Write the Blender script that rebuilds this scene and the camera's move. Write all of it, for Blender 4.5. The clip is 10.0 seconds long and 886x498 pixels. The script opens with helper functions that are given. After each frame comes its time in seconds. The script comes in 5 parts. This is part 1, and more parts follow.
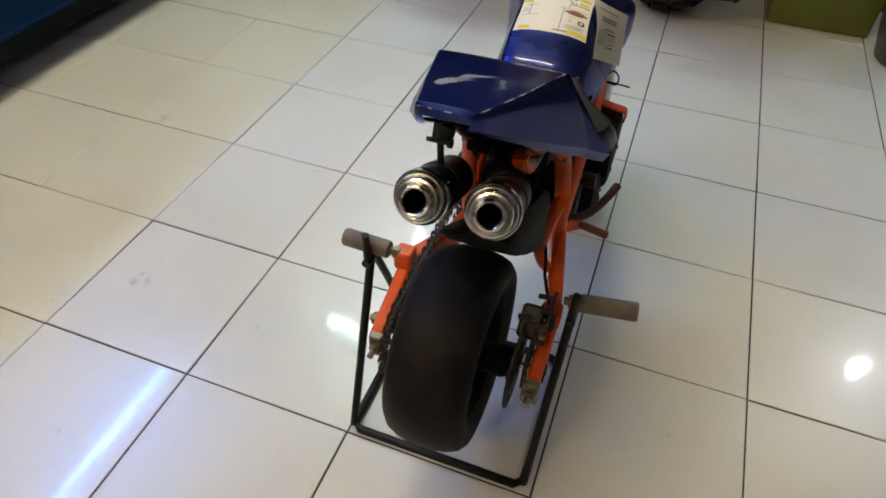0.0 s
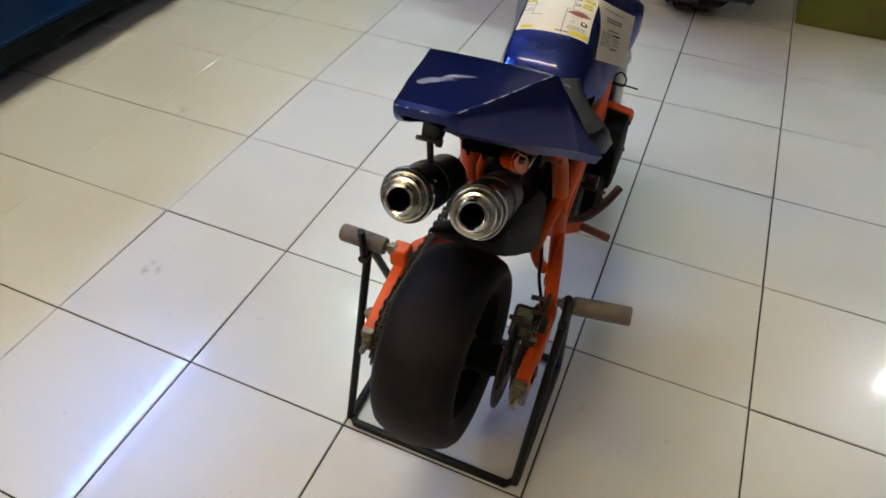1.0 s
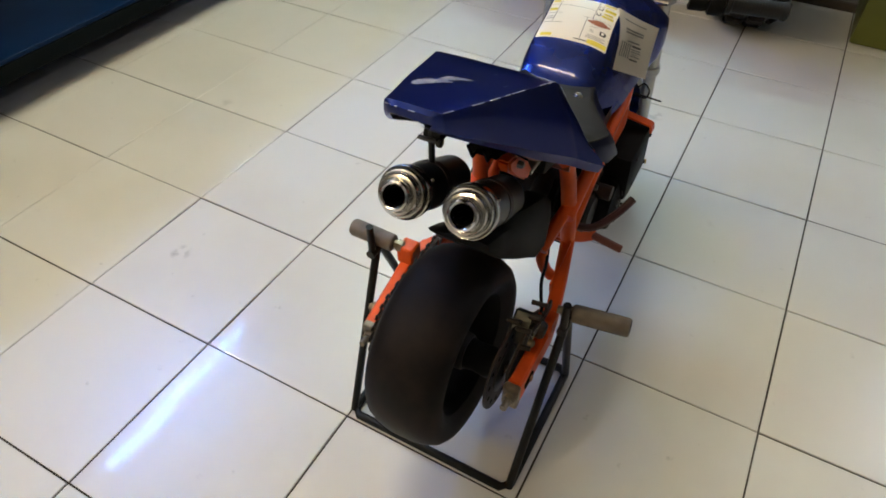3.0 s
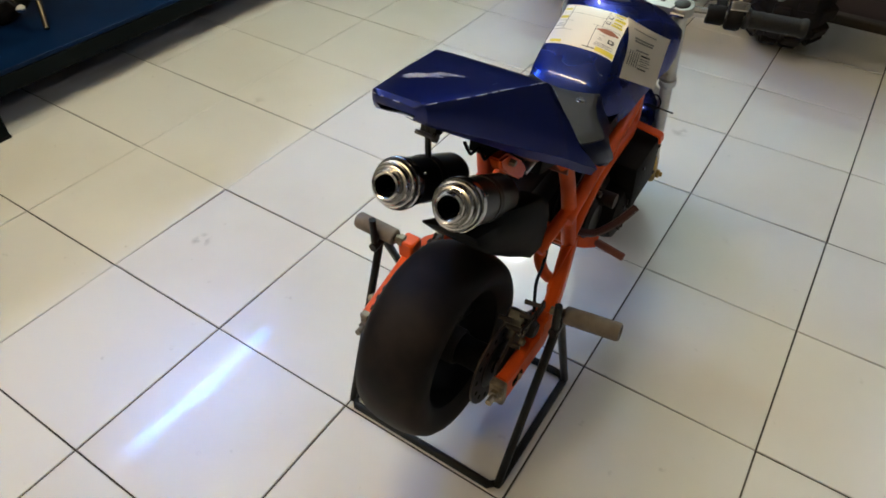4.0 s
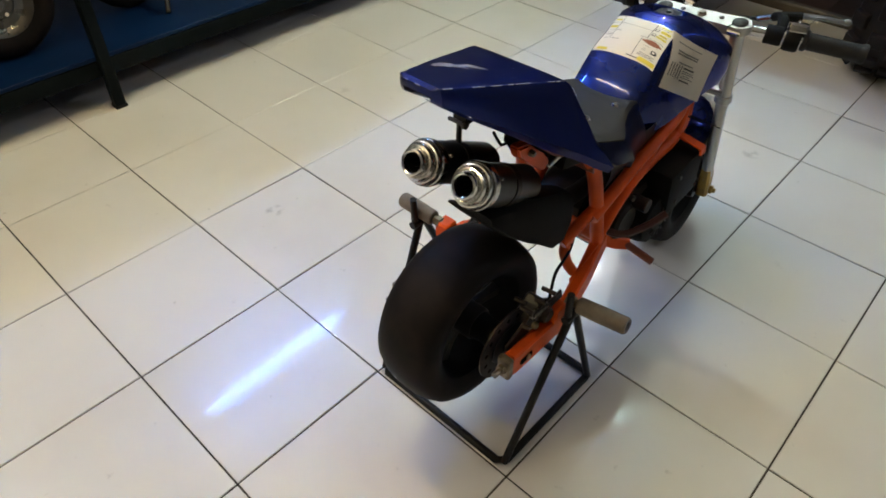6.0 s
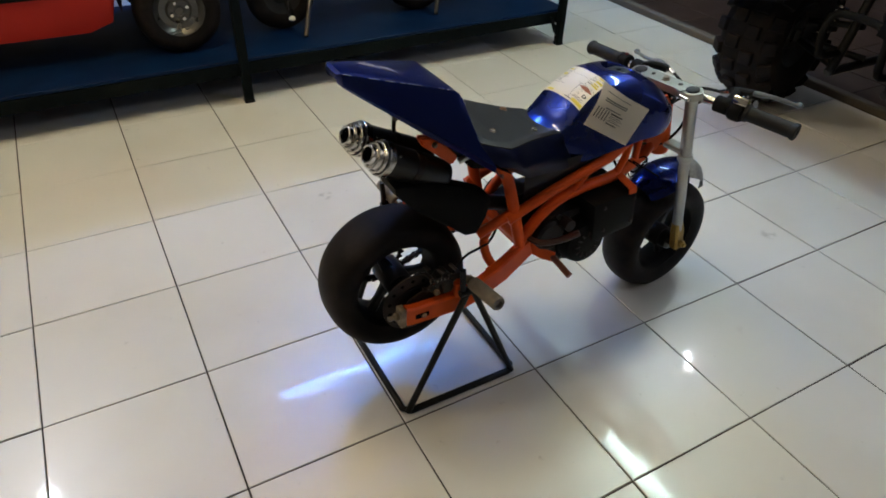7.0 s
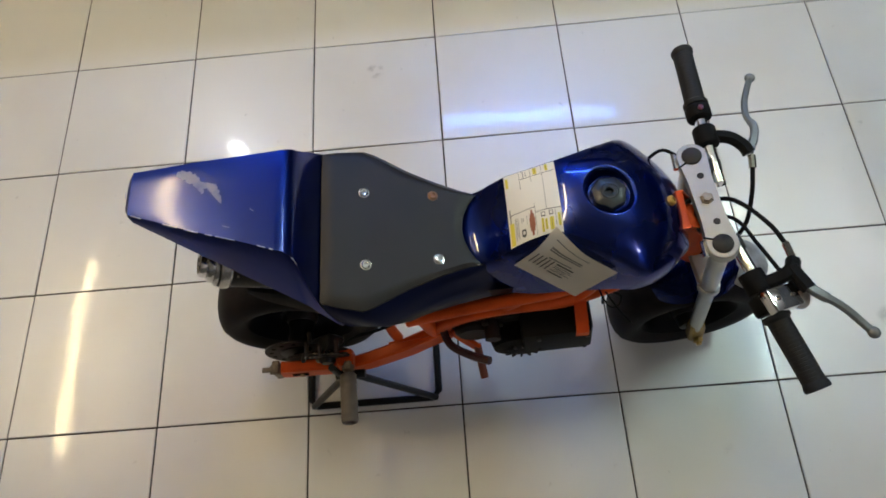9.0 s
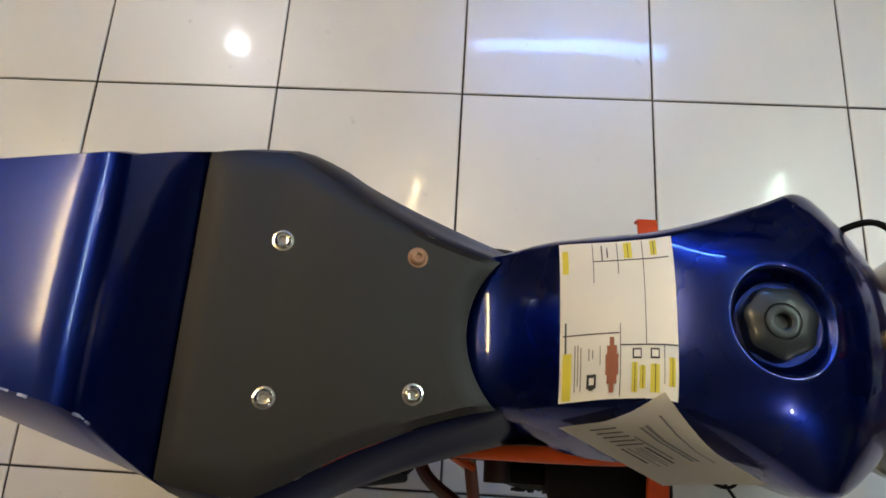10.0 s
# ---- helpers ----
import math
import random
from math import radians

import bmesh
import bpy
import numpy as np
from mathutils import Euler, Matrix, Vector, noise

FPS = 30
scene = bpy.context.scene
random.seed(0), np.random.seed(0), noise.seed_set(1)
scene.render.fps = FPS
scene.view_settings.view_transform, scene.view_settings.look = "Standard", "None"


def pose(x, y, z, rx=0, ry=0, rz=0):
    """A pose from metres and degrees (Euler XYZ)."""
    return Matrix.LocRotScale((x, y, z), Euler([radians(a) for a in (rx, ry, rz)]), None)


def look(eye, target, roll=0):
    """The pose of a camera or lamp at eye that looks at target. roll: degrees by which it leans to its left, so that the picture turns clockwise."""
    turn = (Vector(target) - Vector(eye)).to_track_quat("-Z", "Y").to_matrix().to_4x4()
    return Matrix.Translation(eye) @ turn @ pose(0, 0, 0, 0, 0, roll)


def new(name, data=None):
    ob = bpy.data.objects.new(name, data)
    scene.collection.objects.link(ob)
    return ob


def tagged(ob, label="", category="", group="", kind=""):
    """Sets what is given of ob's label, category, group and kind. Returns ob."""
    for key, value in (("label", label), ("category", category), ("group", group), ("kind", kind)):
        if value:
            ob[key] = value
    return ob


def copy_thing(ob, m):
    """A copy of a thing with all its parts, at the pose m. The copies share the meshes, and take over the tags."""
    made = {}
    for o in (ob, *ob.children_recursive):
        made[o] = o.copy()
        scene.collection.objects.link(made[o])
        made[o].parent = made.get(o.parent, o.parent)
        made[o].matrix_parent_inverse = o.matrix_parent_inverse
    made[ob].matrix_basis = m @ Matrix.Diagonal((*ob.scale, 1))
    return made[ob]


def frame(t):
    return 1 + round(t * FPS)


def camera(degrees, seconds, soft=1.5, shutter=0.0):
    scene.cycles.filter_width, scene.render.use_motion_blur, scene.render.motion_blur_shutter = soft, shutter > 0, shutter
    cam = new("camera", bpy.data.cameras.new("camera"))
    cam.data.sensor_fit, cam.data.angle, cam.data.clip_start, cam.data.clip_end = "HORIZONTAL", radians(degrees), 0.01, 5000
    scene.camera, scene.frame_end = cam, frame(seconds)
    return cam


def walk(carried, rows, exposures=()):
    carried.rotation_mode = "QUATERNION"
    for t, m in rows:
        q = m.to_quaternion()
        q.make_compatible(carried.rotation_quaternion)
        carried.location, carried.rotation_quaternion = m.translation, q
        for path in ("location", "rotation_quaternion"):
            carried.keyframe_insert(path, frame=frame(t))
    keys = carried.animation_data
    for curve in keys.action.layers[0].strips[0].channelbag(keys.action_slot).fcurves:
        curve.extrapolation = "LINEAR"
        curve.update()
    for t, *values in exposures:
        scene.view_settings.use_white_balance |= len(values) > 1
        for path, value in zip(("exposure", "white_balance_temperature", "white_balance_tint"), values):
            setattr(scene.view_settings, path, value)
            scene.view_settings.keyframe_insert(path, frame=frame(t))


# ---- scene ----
cam = camera(67.4, 10.0, 1.75)
PATH = [
    (0, (0.308, -0.479, 0.947), (-0.15, 0.883, -0.444), 2.5),
    (0.5, (0.336, -0.47, 0.949), (-0.166, 0.864, -0.454), 2.5),
    (1, (0.35, -0.463, 0.952), (-0.185, 0.861, -0.449), 1.8),
    (1.5, (0.365, -0.459, 0.957), (-0.2, 0.85, -0.446), 1.5),
    (2, (0.377, -0.458, 0.96), (-0.227, 0.832, -0.444), 0.8),
    (2.5, (0.391, -0.454, 0.959), (-0.251, 0.823, -0.441), 0.8),
    (4, (0.468, -0.451, 0.957), (-0.308, 0.785, -0.411), 1.5),
    (4.5, (0.511, -0.459, 0.964), (-0.359, 0.72, -0.398), 0.6),
    (5, (0.536, -0.46, 0.964), (-0.346, 0.71, -0.397), 1.9),
    (5.5, (0.571, -0.463, 0.966), (-0.352, 0.662, -0.407), 1.3),
    (5.7, (0.576, -0.465, 0.971), (-0.364, 0.649, -0.397), 0.8),
    (6.8, (0.889, -0.457, 1.021), (-0.399, 0.429, -0.227), 1.4),
    (7, (1.024, -0.349, 1.029), (-0.353, 0.447, -0.184), 2.0),
    (7.2, (1.015, -0.171, 1.014), (-0.408, 0.413, -0.265), 2.1),
    (7.3, (1.016, -0.092, 1.03), (-0.42, 0.37, -0.282), -0.2),
    (7.5, (1.153, 0.044, 1.044), (-0.366, 0.293, -0.232), -0.0),
    (7.6, (1.205, 0.07, 1.082), (-0.285, 0.295, -0.233), -0.9),
    (7.8, (1.179, 0.085, 1.185), (-0.179, 0.221, -0.276), -1.1),
    (8, (1.047, 0.082, 1.258), (-0.194, 0.4, -0.278), 4.1),
    (8.2, (0.952, 0.083, 1.298), (-0.178, 0.379, -0.326), 3.2),
    (8.4, (0.847, 0.197, 1.318), (-0.168, 0.355, -0.398), 1.2),
    (8.5, (0.809, 0.254, 1.322), (-0.184, 0.374, -0.41), 1.0),
    (8.7, (0.72, 0.313, 1.322), (-0.232, 0.306, -0.437), -5.3),
    (9, (0.536, 0.329, 1.292), (-0.264, 0.264, -0.54), -9.1),
    (9.3, (0.47, 0.315, 1.222), (-0.266, 0.21, -0.634), -9.7),
    (9.5, (0.42, 0.297, 1.172), (-0.285, 0.115, -0.691), -13.6),
    (9.8, (0.325, 0.306, 1.032), (-0.327, 0.158, -0.853), -11.0),
    (10, (0.236, 0.331, 0.948), (-0.324, 0.236, -0.97), -6.6),
]
EXPOSURES = [(0, 0.11, 5880, 11), (2.5, 0.26, 5880, 11), (4.5, 0.26, 5900, 10), (5.5, 0.26, 5900, 10), (7, 0.05, 5750, 11), (7.5, -0.12, 5740, 12), (8, -0.35, 5660, 11), (8.5, -0.18, 5540, 11), (9, -0.07, 5820, 12), (9.5, -0.07, 5970, 11), (10, -0.08, 6150, 12)]
walk(cam, [(t, look(eye, target, roll)) for t, eye, target, roll in PATH], EXPOSURES)

# ---- world and exposure ----
world = bpy.data.worlds.new("world")
scene.world = world
world.use_nodes = True
world.node_tree.nodes["Background"].inputs[0].default_value = (0.5, 0.55, 0.6, 1)
world.node_tree.nodes["Background"].inputs[1].default_value = 0.03

# lamps: emission colour and strength
TUBE_COOL = ((0.16, 0.38, 1.0), 126.0)
TUBE_WHITE = ((0.78, 1.0, 0.82), 106.0)
TUBE_WARM = ((1.0, 0.73, 0.35), 104.0)
BULB = (1.0, 0.96, 0.94)
LAMP_Z = 2.6
C = 0.166  # the bike's middle plane, x

# ---- mesh helpers ----
def thing(name, loc, label, category, group="", kind=""):
    ob = new(name)
    ob.empty_display_size = 0.05
    ob.location = loc
    return tagged(ob, label, category, group, kind)


def root_of(ob):
    while ob.parent:
        ob = ob.parent
    return ob


def mesh_from(name, bm, mat, angle=38):
    me = bpy.data.meshes.new(name)
    bmesh.ops.recalc_face_normals(bm, faces=bm.faces)
    bm.to_mesh(me)
    bm.free()
    me.polygons.foreach_set("use_smooth", [True] * len(me.polygons))
    me.set_sharp_from_angle(angle=radians(angle))
    for m in mat if isinstance(mat, (list, tuple)) else [mat]:
        me.materials.append(m)
    return me


def part(name, bm, mat, parent, label="", angle=38):
    """One mesh under a thing or a part; bm is in world metres."""
    bmesh.ops.translate(bm, verts=bm.verts, vec=-Vector(root_of(parent).location))
    ob = new(name, mesh_from(name, bm, mat, angle))
    ob.parent = parent
    if label:
        ob["label"] = label
    return ob


def solo(name, bm, mat, label, category, loc=(0, 0, 0), kind="", group="", angle=38):
    bmesh.ops.translate(bm, verts=bm.verts, vec=-Vector(loc))
    ob = new(name, mesh_from(name, bm, mat, angle))
    ob.location = loc
    return tagged(ob, label, category, group, kind)


def curve_points(pts, steps=6):
    """A smooth run of points through pts."""
    p = [Vector(q) for q in pts]
    p = [2 * p[0] - p[1]] + p + [2 * p[-1] - p[-2]]
    out = []
    for i in range(1, len(p) - 2):
        a, b, c, d = p[i - 1:i + 3]
        for k in range(steps):
            t = k / steps
            out.append(0.5 * (2 * b + (c - a) * t + (2 * a - 5 * b + 4 * c - d) * t * t + (3 * b - a - 3 * c + d) * t ** 3))
    return out + [p[-2]]


def circle(r, n=10, squash=1.0):
    return [(r * math.cos(2 * math.pi * i / n), r * squash * math.sin(2 * math.pi * i / n)) for i in range(n)]


def rect(w, h, b=0.002):
    w, h = w / 2, h / 2
    return [(w - b, h), (-w + b, h), (-w, h - b), (-w, -h + b), (-w + b, -h), (w - b, -h), (w, -h + b), (w, h - b)]


def sweep(bm, pts, section, up=(0, 0, 1), closed=False, scales=None, cap=True):
    """A section of 2D points (across, up) drawn along pts."""
    p = [Vector(q) for q in pts]
    n, k = len(p), len(section)
    ref = Vector(up)
    rings = []
    for i in range(n):
        a = p[(i - 1) % n] if closed or i else p[0]
        b = p[(i + 1) % n] if closed or i < n - 1 else p[-1]
        t = (b - a).normalized()
        side = t.cross(ref)
        if side.length < 1e-4:
            side = t.cross(Vector((0.3, 1, 0.1)))
        side.normalize()
        v = side.cross(t)
        s = scales[i] if scales else 1.0
        rings.append([bm.verts.new(p[i] + side * (u * s) + v * (w * s)) for u, w in section])
    for i in range(n if closed else n - 1):
        r, q = rings[i], rings[(i + 1) % n]
        for j in range(k):
            bm.faces.new((r[j], r[(j + 1) % k], q[(j + 1) % k], q[j]))
    if cap and not closed:
        bm.faces.new(rings[0][::-1])
        bm.faces.new(rings[-1])
    return bm


def rod(bm, a, b, r, n=10, r2=None):
    return sweep(bm, [a, b], circle(r, n), up=(0.12, 0.31, 0.94), scales=[1, (r2 or r) / r])


def tube(bm, pts, r, n=10, steps=5):
    return sweep(bm, curve_points(pts, steps), circle(r, n), up=(0.13, 0.22, 0.97))


def lathe(bm, profile, m, n=32, closed=False):
    """Profile rows of (radius, along) turned round the local z axis of m."""
    rings = []
    for r, h in profile:
        if r < 1e-6:
            rings.append([bm.verts.new(m @ Vector((0, 0, h)))])
        else:
            rings.append([bm.verts.new(m @ Vector((r * math.cos(2 * math.pi * i / n), r * math.sin(2 * math.pi * i / n), h))) for i in range(n)])
    pairs = list(zip(rings, rings[1:])) + ([(rings[-1], rings[0])] if closed else [])
    for a, b in pairs:
        for i in range(n):
            j = (i + 1) % n
            if len(a) == 1 and len(b) == 1:
                continue
            if len(a) == 1:
                bm.faces.new((a[0], b[i], b[j]))
            elif len(b) == 1:
                bm.faces.new((a[i], b[0], a[j]))
            else:
                bm.faces.new((a[i], b[i], b[j], a[j]))
    return bm


def box(bm, size, m, bevel=0.0, segments=1):
    made = bmesh.ops.create_cube(bm, size=1.0, matrix=m @ Matrix.Diagonal((*size, 1)))
    if bevel:
        edges = {e for v in made["verts"] for e in v.link_edges}
        bmesh.ops.bevel(bm, geom=list(edges), offset=bevel, segments=segments, affect="EDGES", profile=0.6)
    return bm


def at(x, y, z):
    return Matrix.Translation((x, y, z))


def axis_x(x, y, z):
    """A frame at that place whose z axis points along +x."""
    return Matrix.Translation((x, y, z)) @ Matrix.Rotation(radians(90), 4, "Y")


def aim(a, b):
    """A frame at a whose z axis points to b."""
    d = Vector(b) - Vector(a)
    return Matrix.Translation(a) @ d.to_track_quat("Z", "Y").to_matrix().to_4x4()


def plate(bm, outline, thick, m=Matrix()):
    """A flat plate: an outline of 2D points, from 0 up to thick in the local z of m."""
    lo = [bm.verts.new(m @ Vector((x, y, 0))) for x, y in outline]
    hi = [bm.verts.new(m @ Vector((x, y, thick))) for x, y in outline]
    n = len(lo)
    bm.faces.new(lo[::-1])
    bm.faces.new(hi)
    for i in range(n):
        bm.faces.new((lo[i], lo[(i + 1) % n], hi[(i + 1) % n], hi[i]))
    return bm


def skin(bm, grid, closed=False):
    """Faces between rows of points of equal length."""
    rows = [[bm.verts.new(p) for p in row] for row in grid]
    k = len(rows[0])
    for a, b in zip(rows, rows[1:]):
        for j in range(k if closed else k - 1):
            bm.faces.new((a[j], a[(j + 1) % k], b[(j + 1) % k], b[j]))
    return rows


def B():
    return bmesh.new()


# ---- materials ----
def material(name, color, rough=0.5, metal=0.0, spots=None, grain=0.0, grain_scale=200.0, wear=0.12, wear_scale=9.0,
             rough_var=0.1, coat=0.0, coat_rough=0.05, tone=0.0, flake=0.0, spec=0.5, detail=6):
    """spots: a second colour that noise mixes in; tone: how far single pieces differ; grain: bump height."""
    m = bpy.data.materials.new(name)
    m.use_nodes = True
    nt = m.node_tree
    n, l = nt.nodes, nt.links
    b = n["Principled BSDF"]
    b.inputs["Roughness"].default_value = rough
    b.inputs["Metallic"].default_value = metal
    b.inputs["Specular IOR Level"].default_value = spec
    b.inputs["Coat Weight"].default_value = coat
    b.inputs["Coat Roughness"].default_value = coat_rough
    geo = n.new("ShaderNodeTexCoord")
    big = n.new("ShaderNodeTexNoise")
    big.inputs["Scale"].default_value, big.inputs["Detail"].default_value = wear_scale, detail
    l.new(geo.outputs["Object"], big.inputs["Vector"])
    fine = n.new("ShaderNodeTexNoise")
    fine.inputs["Scale"].default_value, fine.inputs["Detail"].default_value = grain_scale, 3
    l.new(geo.outputs["Object"], fine.inputs["Vector"])
    mix = n.new("ShaderNodeMix")
    mix.data_type = "RGBA"
    ramp = n.new("ShaderNodeMapRange")
    ramp.inputs["From Min"].default_value, ramp.inputs["From Max"].default_value = 0.42, 0.72
    ramp.inputs["To Max"].default_value = wear if not spots else 1.0
    l.new(big.outputs["Fac"], ramp.inputs["Value"])
    l.new(ramp.outputs["Result"], mix.inputs["Factor"])
    dark = spots or tuple(c * 0.6 for c in color)
    mix.inputs["A"].default_value = (*color, 1)
    mix.inputs["B"].default_value = (*dark, 1)
    col = mix.outputs["Result"]
    if tone:
        info = n.new("ShaderNodeObjectInfo")
        hsv = n.new("ShaderNodeHueSaturation")
        mr = n.new("ShaderNodeMapRange")
        mr.inputs["To Min"].default_value, mr.inputs["To Max"].default_value = 1 - tone, 1 + tone
        l.new(info.outputs["Random"], mr.inputs["Value"])
        l.new(mr.outputs["Result"], hsv.inputs["Value"])
        l.new(col, hsv.inputs["Color"])
        col = hsv.outputs["Color"]
    if flake:
        fl = n.new("ShaderNodeTexVoronoi")
        fl.inputs["Scale"].default_value = 900
        l.new(geo.outputs["Object"], fl.inputs["Vector"])
        mx = n.new("ShaderNodeMix")
        mx.data_type, mx.blend_type = "RGBA", "ADD"
        mx.inputs["Factor"].default_value = flake
        l.new(col, mx.inputs["A"])
        mul = n.new("ShaderNodeMix")
        mul.data_type, mul.blend_type = "RGBA", "MULTIPLY"
        mul.inputs["Factor"].default_value = 1
        mul.inputs["A"].default_value = (*color, 1)
        l.new(fl.outputs["Color"], mul.inputs["B"])
        l.new(mul.outputs["Result"], mx.inputs["B"])
        col = mx.outputs["Result"]
    l.new(col, b.inputs["Base Color"])
    rr = n.new("ShaderNodeMapRange")
    rr.inputs["To Min"].default_value, rr.inputs["To Max"].default_value = max(0.02, rough - rough_var), min(1, rough + rough_var)
    l.new(big.outputs["Fac"], rr.inputs["Value"])
    l.new(rr.outputs["Result"], b.inputs["Roughness"])
    if grain:
        bump = n.new("ShaderNodeBump")
        bump.inputs["Strength"].default_value, bump.inputs["Distance"].default_value = 0.6, grain
        l.new(fine.outputs["Fac"], bump.inputs["Height"])
        l.new(bump.outputs["Normal"], b.inputs["Normal"])
    return m


def glow(name, color, strength):
    m = bpy.data.materials.new(name)
    m.use_nodes = True
    b = m.node_tree.nodes["Principled BSDF"]
    b.inputs["Base Color"].default_value = (0.8, 0.8, 0.8, 1)
    b.inputs["Emission Color"].default_value = (*color, 1)
    b.inputs["Emission Strength"].default_value = strength
    return m


BLUE = material("blue_paint", (0.0015, 0.0105, 0.118), 0.27, 0.9, wear=0.30, wear_scale=7, rough_var=0.05, coat=0.75, coat_rough=0.05, flake=0.12)
TAILBLUE = material("rubbed_blue_paint", (0.0015, 0.0105, 0.118), 0.30, 0.9, wear=0.30, wear_scale=7, rough_var=0.08, coat=0.6, coat_rough=0.115, flake=0.12)
for paint in (BLUE, TAILBLUE):
    paint.node_tree.nodes["Principled BSDF"].inputs["Specular Tint"].default_value = (0.45, 0.45, 0.80, 1)
# skirt colour, darker and less metallic than BLUE
NAVY = material("darker_navy", (0.002, 0.007, 0.060), 0.36, 0.5, wear=0.3, wear_scale=7, rough_var=0.05, coat=0.5, coat_rough=0.045)
FADED = material("grey_scrape", (0.22, 0.22, 0.30), 0.5, 0.0, spots=(0.06, 0.065, 0.20), wear_scale=75)
# brownish tone and spots put the warm lamps' reflection into the black foam
PAD = material("black_foam", (0.0105, 0.0088, 0.0074), 0.45, spots=(0.0175, 0.0145, 0.0110), wear_scale=6, spec=0.30, grain=0.0002, grain_scale=700)
ORANGE = material("orange_powder_coat", (0.72, 0.088, 0.003), 0.42, spots=(0.46, 0.052, 0.004), wear_scale=13, grain=0.0002, spec=0.28, detail=9)
RUST = material("red_brown_paint", (0.20, 0.055, 0.03), 0.5, wear=0.5, wear_scale=20)
RUBBER = material("tyre_rubber", (0.0062, 0.0050, 0.0050), 0.60, spec=0.14, spots=(0.017, 0.0120, 0.0105), wear_scale=24, grain=0.0004, grain_scale=420)
BLACK = material("black_paint", (0.010, 0.0095, 0.009), 0.38, spec=0.40, wear=0.4, wear_scale=15)
BLACKMATT = material("black_plastic", (0.004, 0.0038, 0.0038), 0.65, spec=0.13, grain=0.0003, grain_scale=500)
CAST = material("dark_cast_metal", (0.014, 0.012, 0.0115), 0.5, 0.2, spec=0.3, spots=(0.030, 0.018, 0.015), wear_scale=25, grain=0.0005)
STEEL = material("polished_steel", (0.62, 0.59, 0.54), 0.16, 1.0, wear=0.3, wear_scale=18, rough_var=0.08)
# near-black for the sooty bore, and painted shade for holes and slots
SOOT_AND_SHADE = material("soot_and_hole_shade", (0.003, 0.003, 0.003), 0.95, spec=0.1)
ALU = material("brushed_aluminium", (0.46, 0.46, 0.45), 0.34, 0.85, wear=0.25, wear_scale=20, grain=0.0002)
ZINC = material("yellow_zinc", (0.46, 0.31, 0.08), 0.4, 0.75, spots=(0.25, 0.17, 0.07), wear_scale=45)
DULLZINC = material("dull_zinc", (0.24, 0.20, 0.15), 0.45, 0.7, spots=(0.11, 0.085, 0.06), wear_scale=60)
RUSTY = material("rusty_bolt", (0.34, 0.19, 0.11), 0.5, 0.5, spots=(0.2, 0.1, 0.05), wear_scale=80)
MAROON = material("maroon_paint", (0.040, 0.009, 0.008), 0.4, wear=0.4, wear_scale=20)
TIPSTEEL = material("tarnished_polished_steel", (0.66, 0.655, 0.64), 0.20, 1.0, spots=(0.40, 0.385, 0.365), wear_scale=55, rough_var=0.06)
LEVER = material("dull_grey_metal", (0.20, 0.205, 0.205), 0.38, 0.75, wear=0.3, wear_scale=30)
DARKSTEEL = material("dark_steel", (0.12, 0.115, 0.11), 0.3, 0.9, wear=0.4, wear_scale=30)
OLDALU = material("worn_aluminium", (0.36, 0.35, 0.32), 0.4, 0.8, wear=0.3, wear_scale=25)
CHROME = material("chrome", (0.75, 0.74, 0.72), 0.07, 1.0, wear=0.1, rough_var=0.04)
GRIP = material("grip_rubber", (0.010, 0.010, 0.0105), 0.62, spec=0.3, grain=0.0004, grain_scale=300)
SLEEVE = material("grey_rubber_sleeve", (0.15, 0.125, 0.105), 0.6, spots=(0.09, 0.07, 0.06), wear_scale=30, grain=0.0003)
STAND = material("dark_green_black_enamel", (0.007, 0.007, 0.007), 0.42, spec=0.22, wear=0.4, wear_scale=30)
PAPER = material("white_paper", (0.80, 0.78, 0.70), 0.55, wear=0.06, wear_scale=25, coat=0.25, coat_rough=0.25)
CARD = material("cream_card", (0.88, 0.83, 0.73), 0.6, wear=0.08, wear_scale=25)
INK = material("black_print", (0.03, 0.03, 0.03), 0.6)
GREYINK = material("grey_print", (0.25, 0.24, 0.22), 0.6)
YELLOW = material("yellow_print", (0.72, 0.62, 0.06), 0.55)
BROWNINK = material("brown_print", (0.30, 0.10, 0.05), 0.55)
RED = material("red_plastic", (0.46, 0.020, 0.012), 0.45, wear=0.25, spec=0.2)
REDDARK = material("dark_red_plastic", (0.16, 0.010, 0.014), 0.35, wear=0.3, coat=0.4)
GREYPART = material("smoke_grey_plastic", (0.009, 0.013, 0.016), 0.36, wear=0.4, spec=0.35, coat=0.28)
DECK = material("blue_deck_paint", (0.0022, 0.015, 0.060), 0.5, spec=0.12, wear=0.5, wear_scale=5, grain=0.0003)
LEG = material("dark_green_steel", (0.002, 0.0045, 0.0055), 0.6, spec=0.1, wear=0.4, wear_scale=12)
GREEN = material("olive_green_paint", (0.115, 0.125, 0.010), 0.45, wear=0.5, wear_scale=6, grain=0.0004, grain_scale=60)
POT = material("brown_glazed_clay", (0.035, 0.020, 0.016), 0.3, wear=0.4, wear_scale=12)
PLASTER = material("wall_paint", (0.20, 0.19, 0.16), 0.8, wear=0.15, wear_scale=2, grain=0.0006, grain_scale=90)
SILVER = material("whitish_plastic", (0.66, 0.66, 0.64), 0.32, spots=(0.24, 0.24, 0.25), wear_scale=38, coat=0.4)
# dark tone stands in for the unlit depth at the north end
DARKWALL = material("dark_far_end", (0.045, 0.045, 0.05), 0.7, wear=0.3, wear_scale=3, grain=0.0006, grain_scale=90)
CEIL = material("ceiling_paint", (0.52, 0.50, 0.47), 0.85, wear=0.1, wear_scale=2)
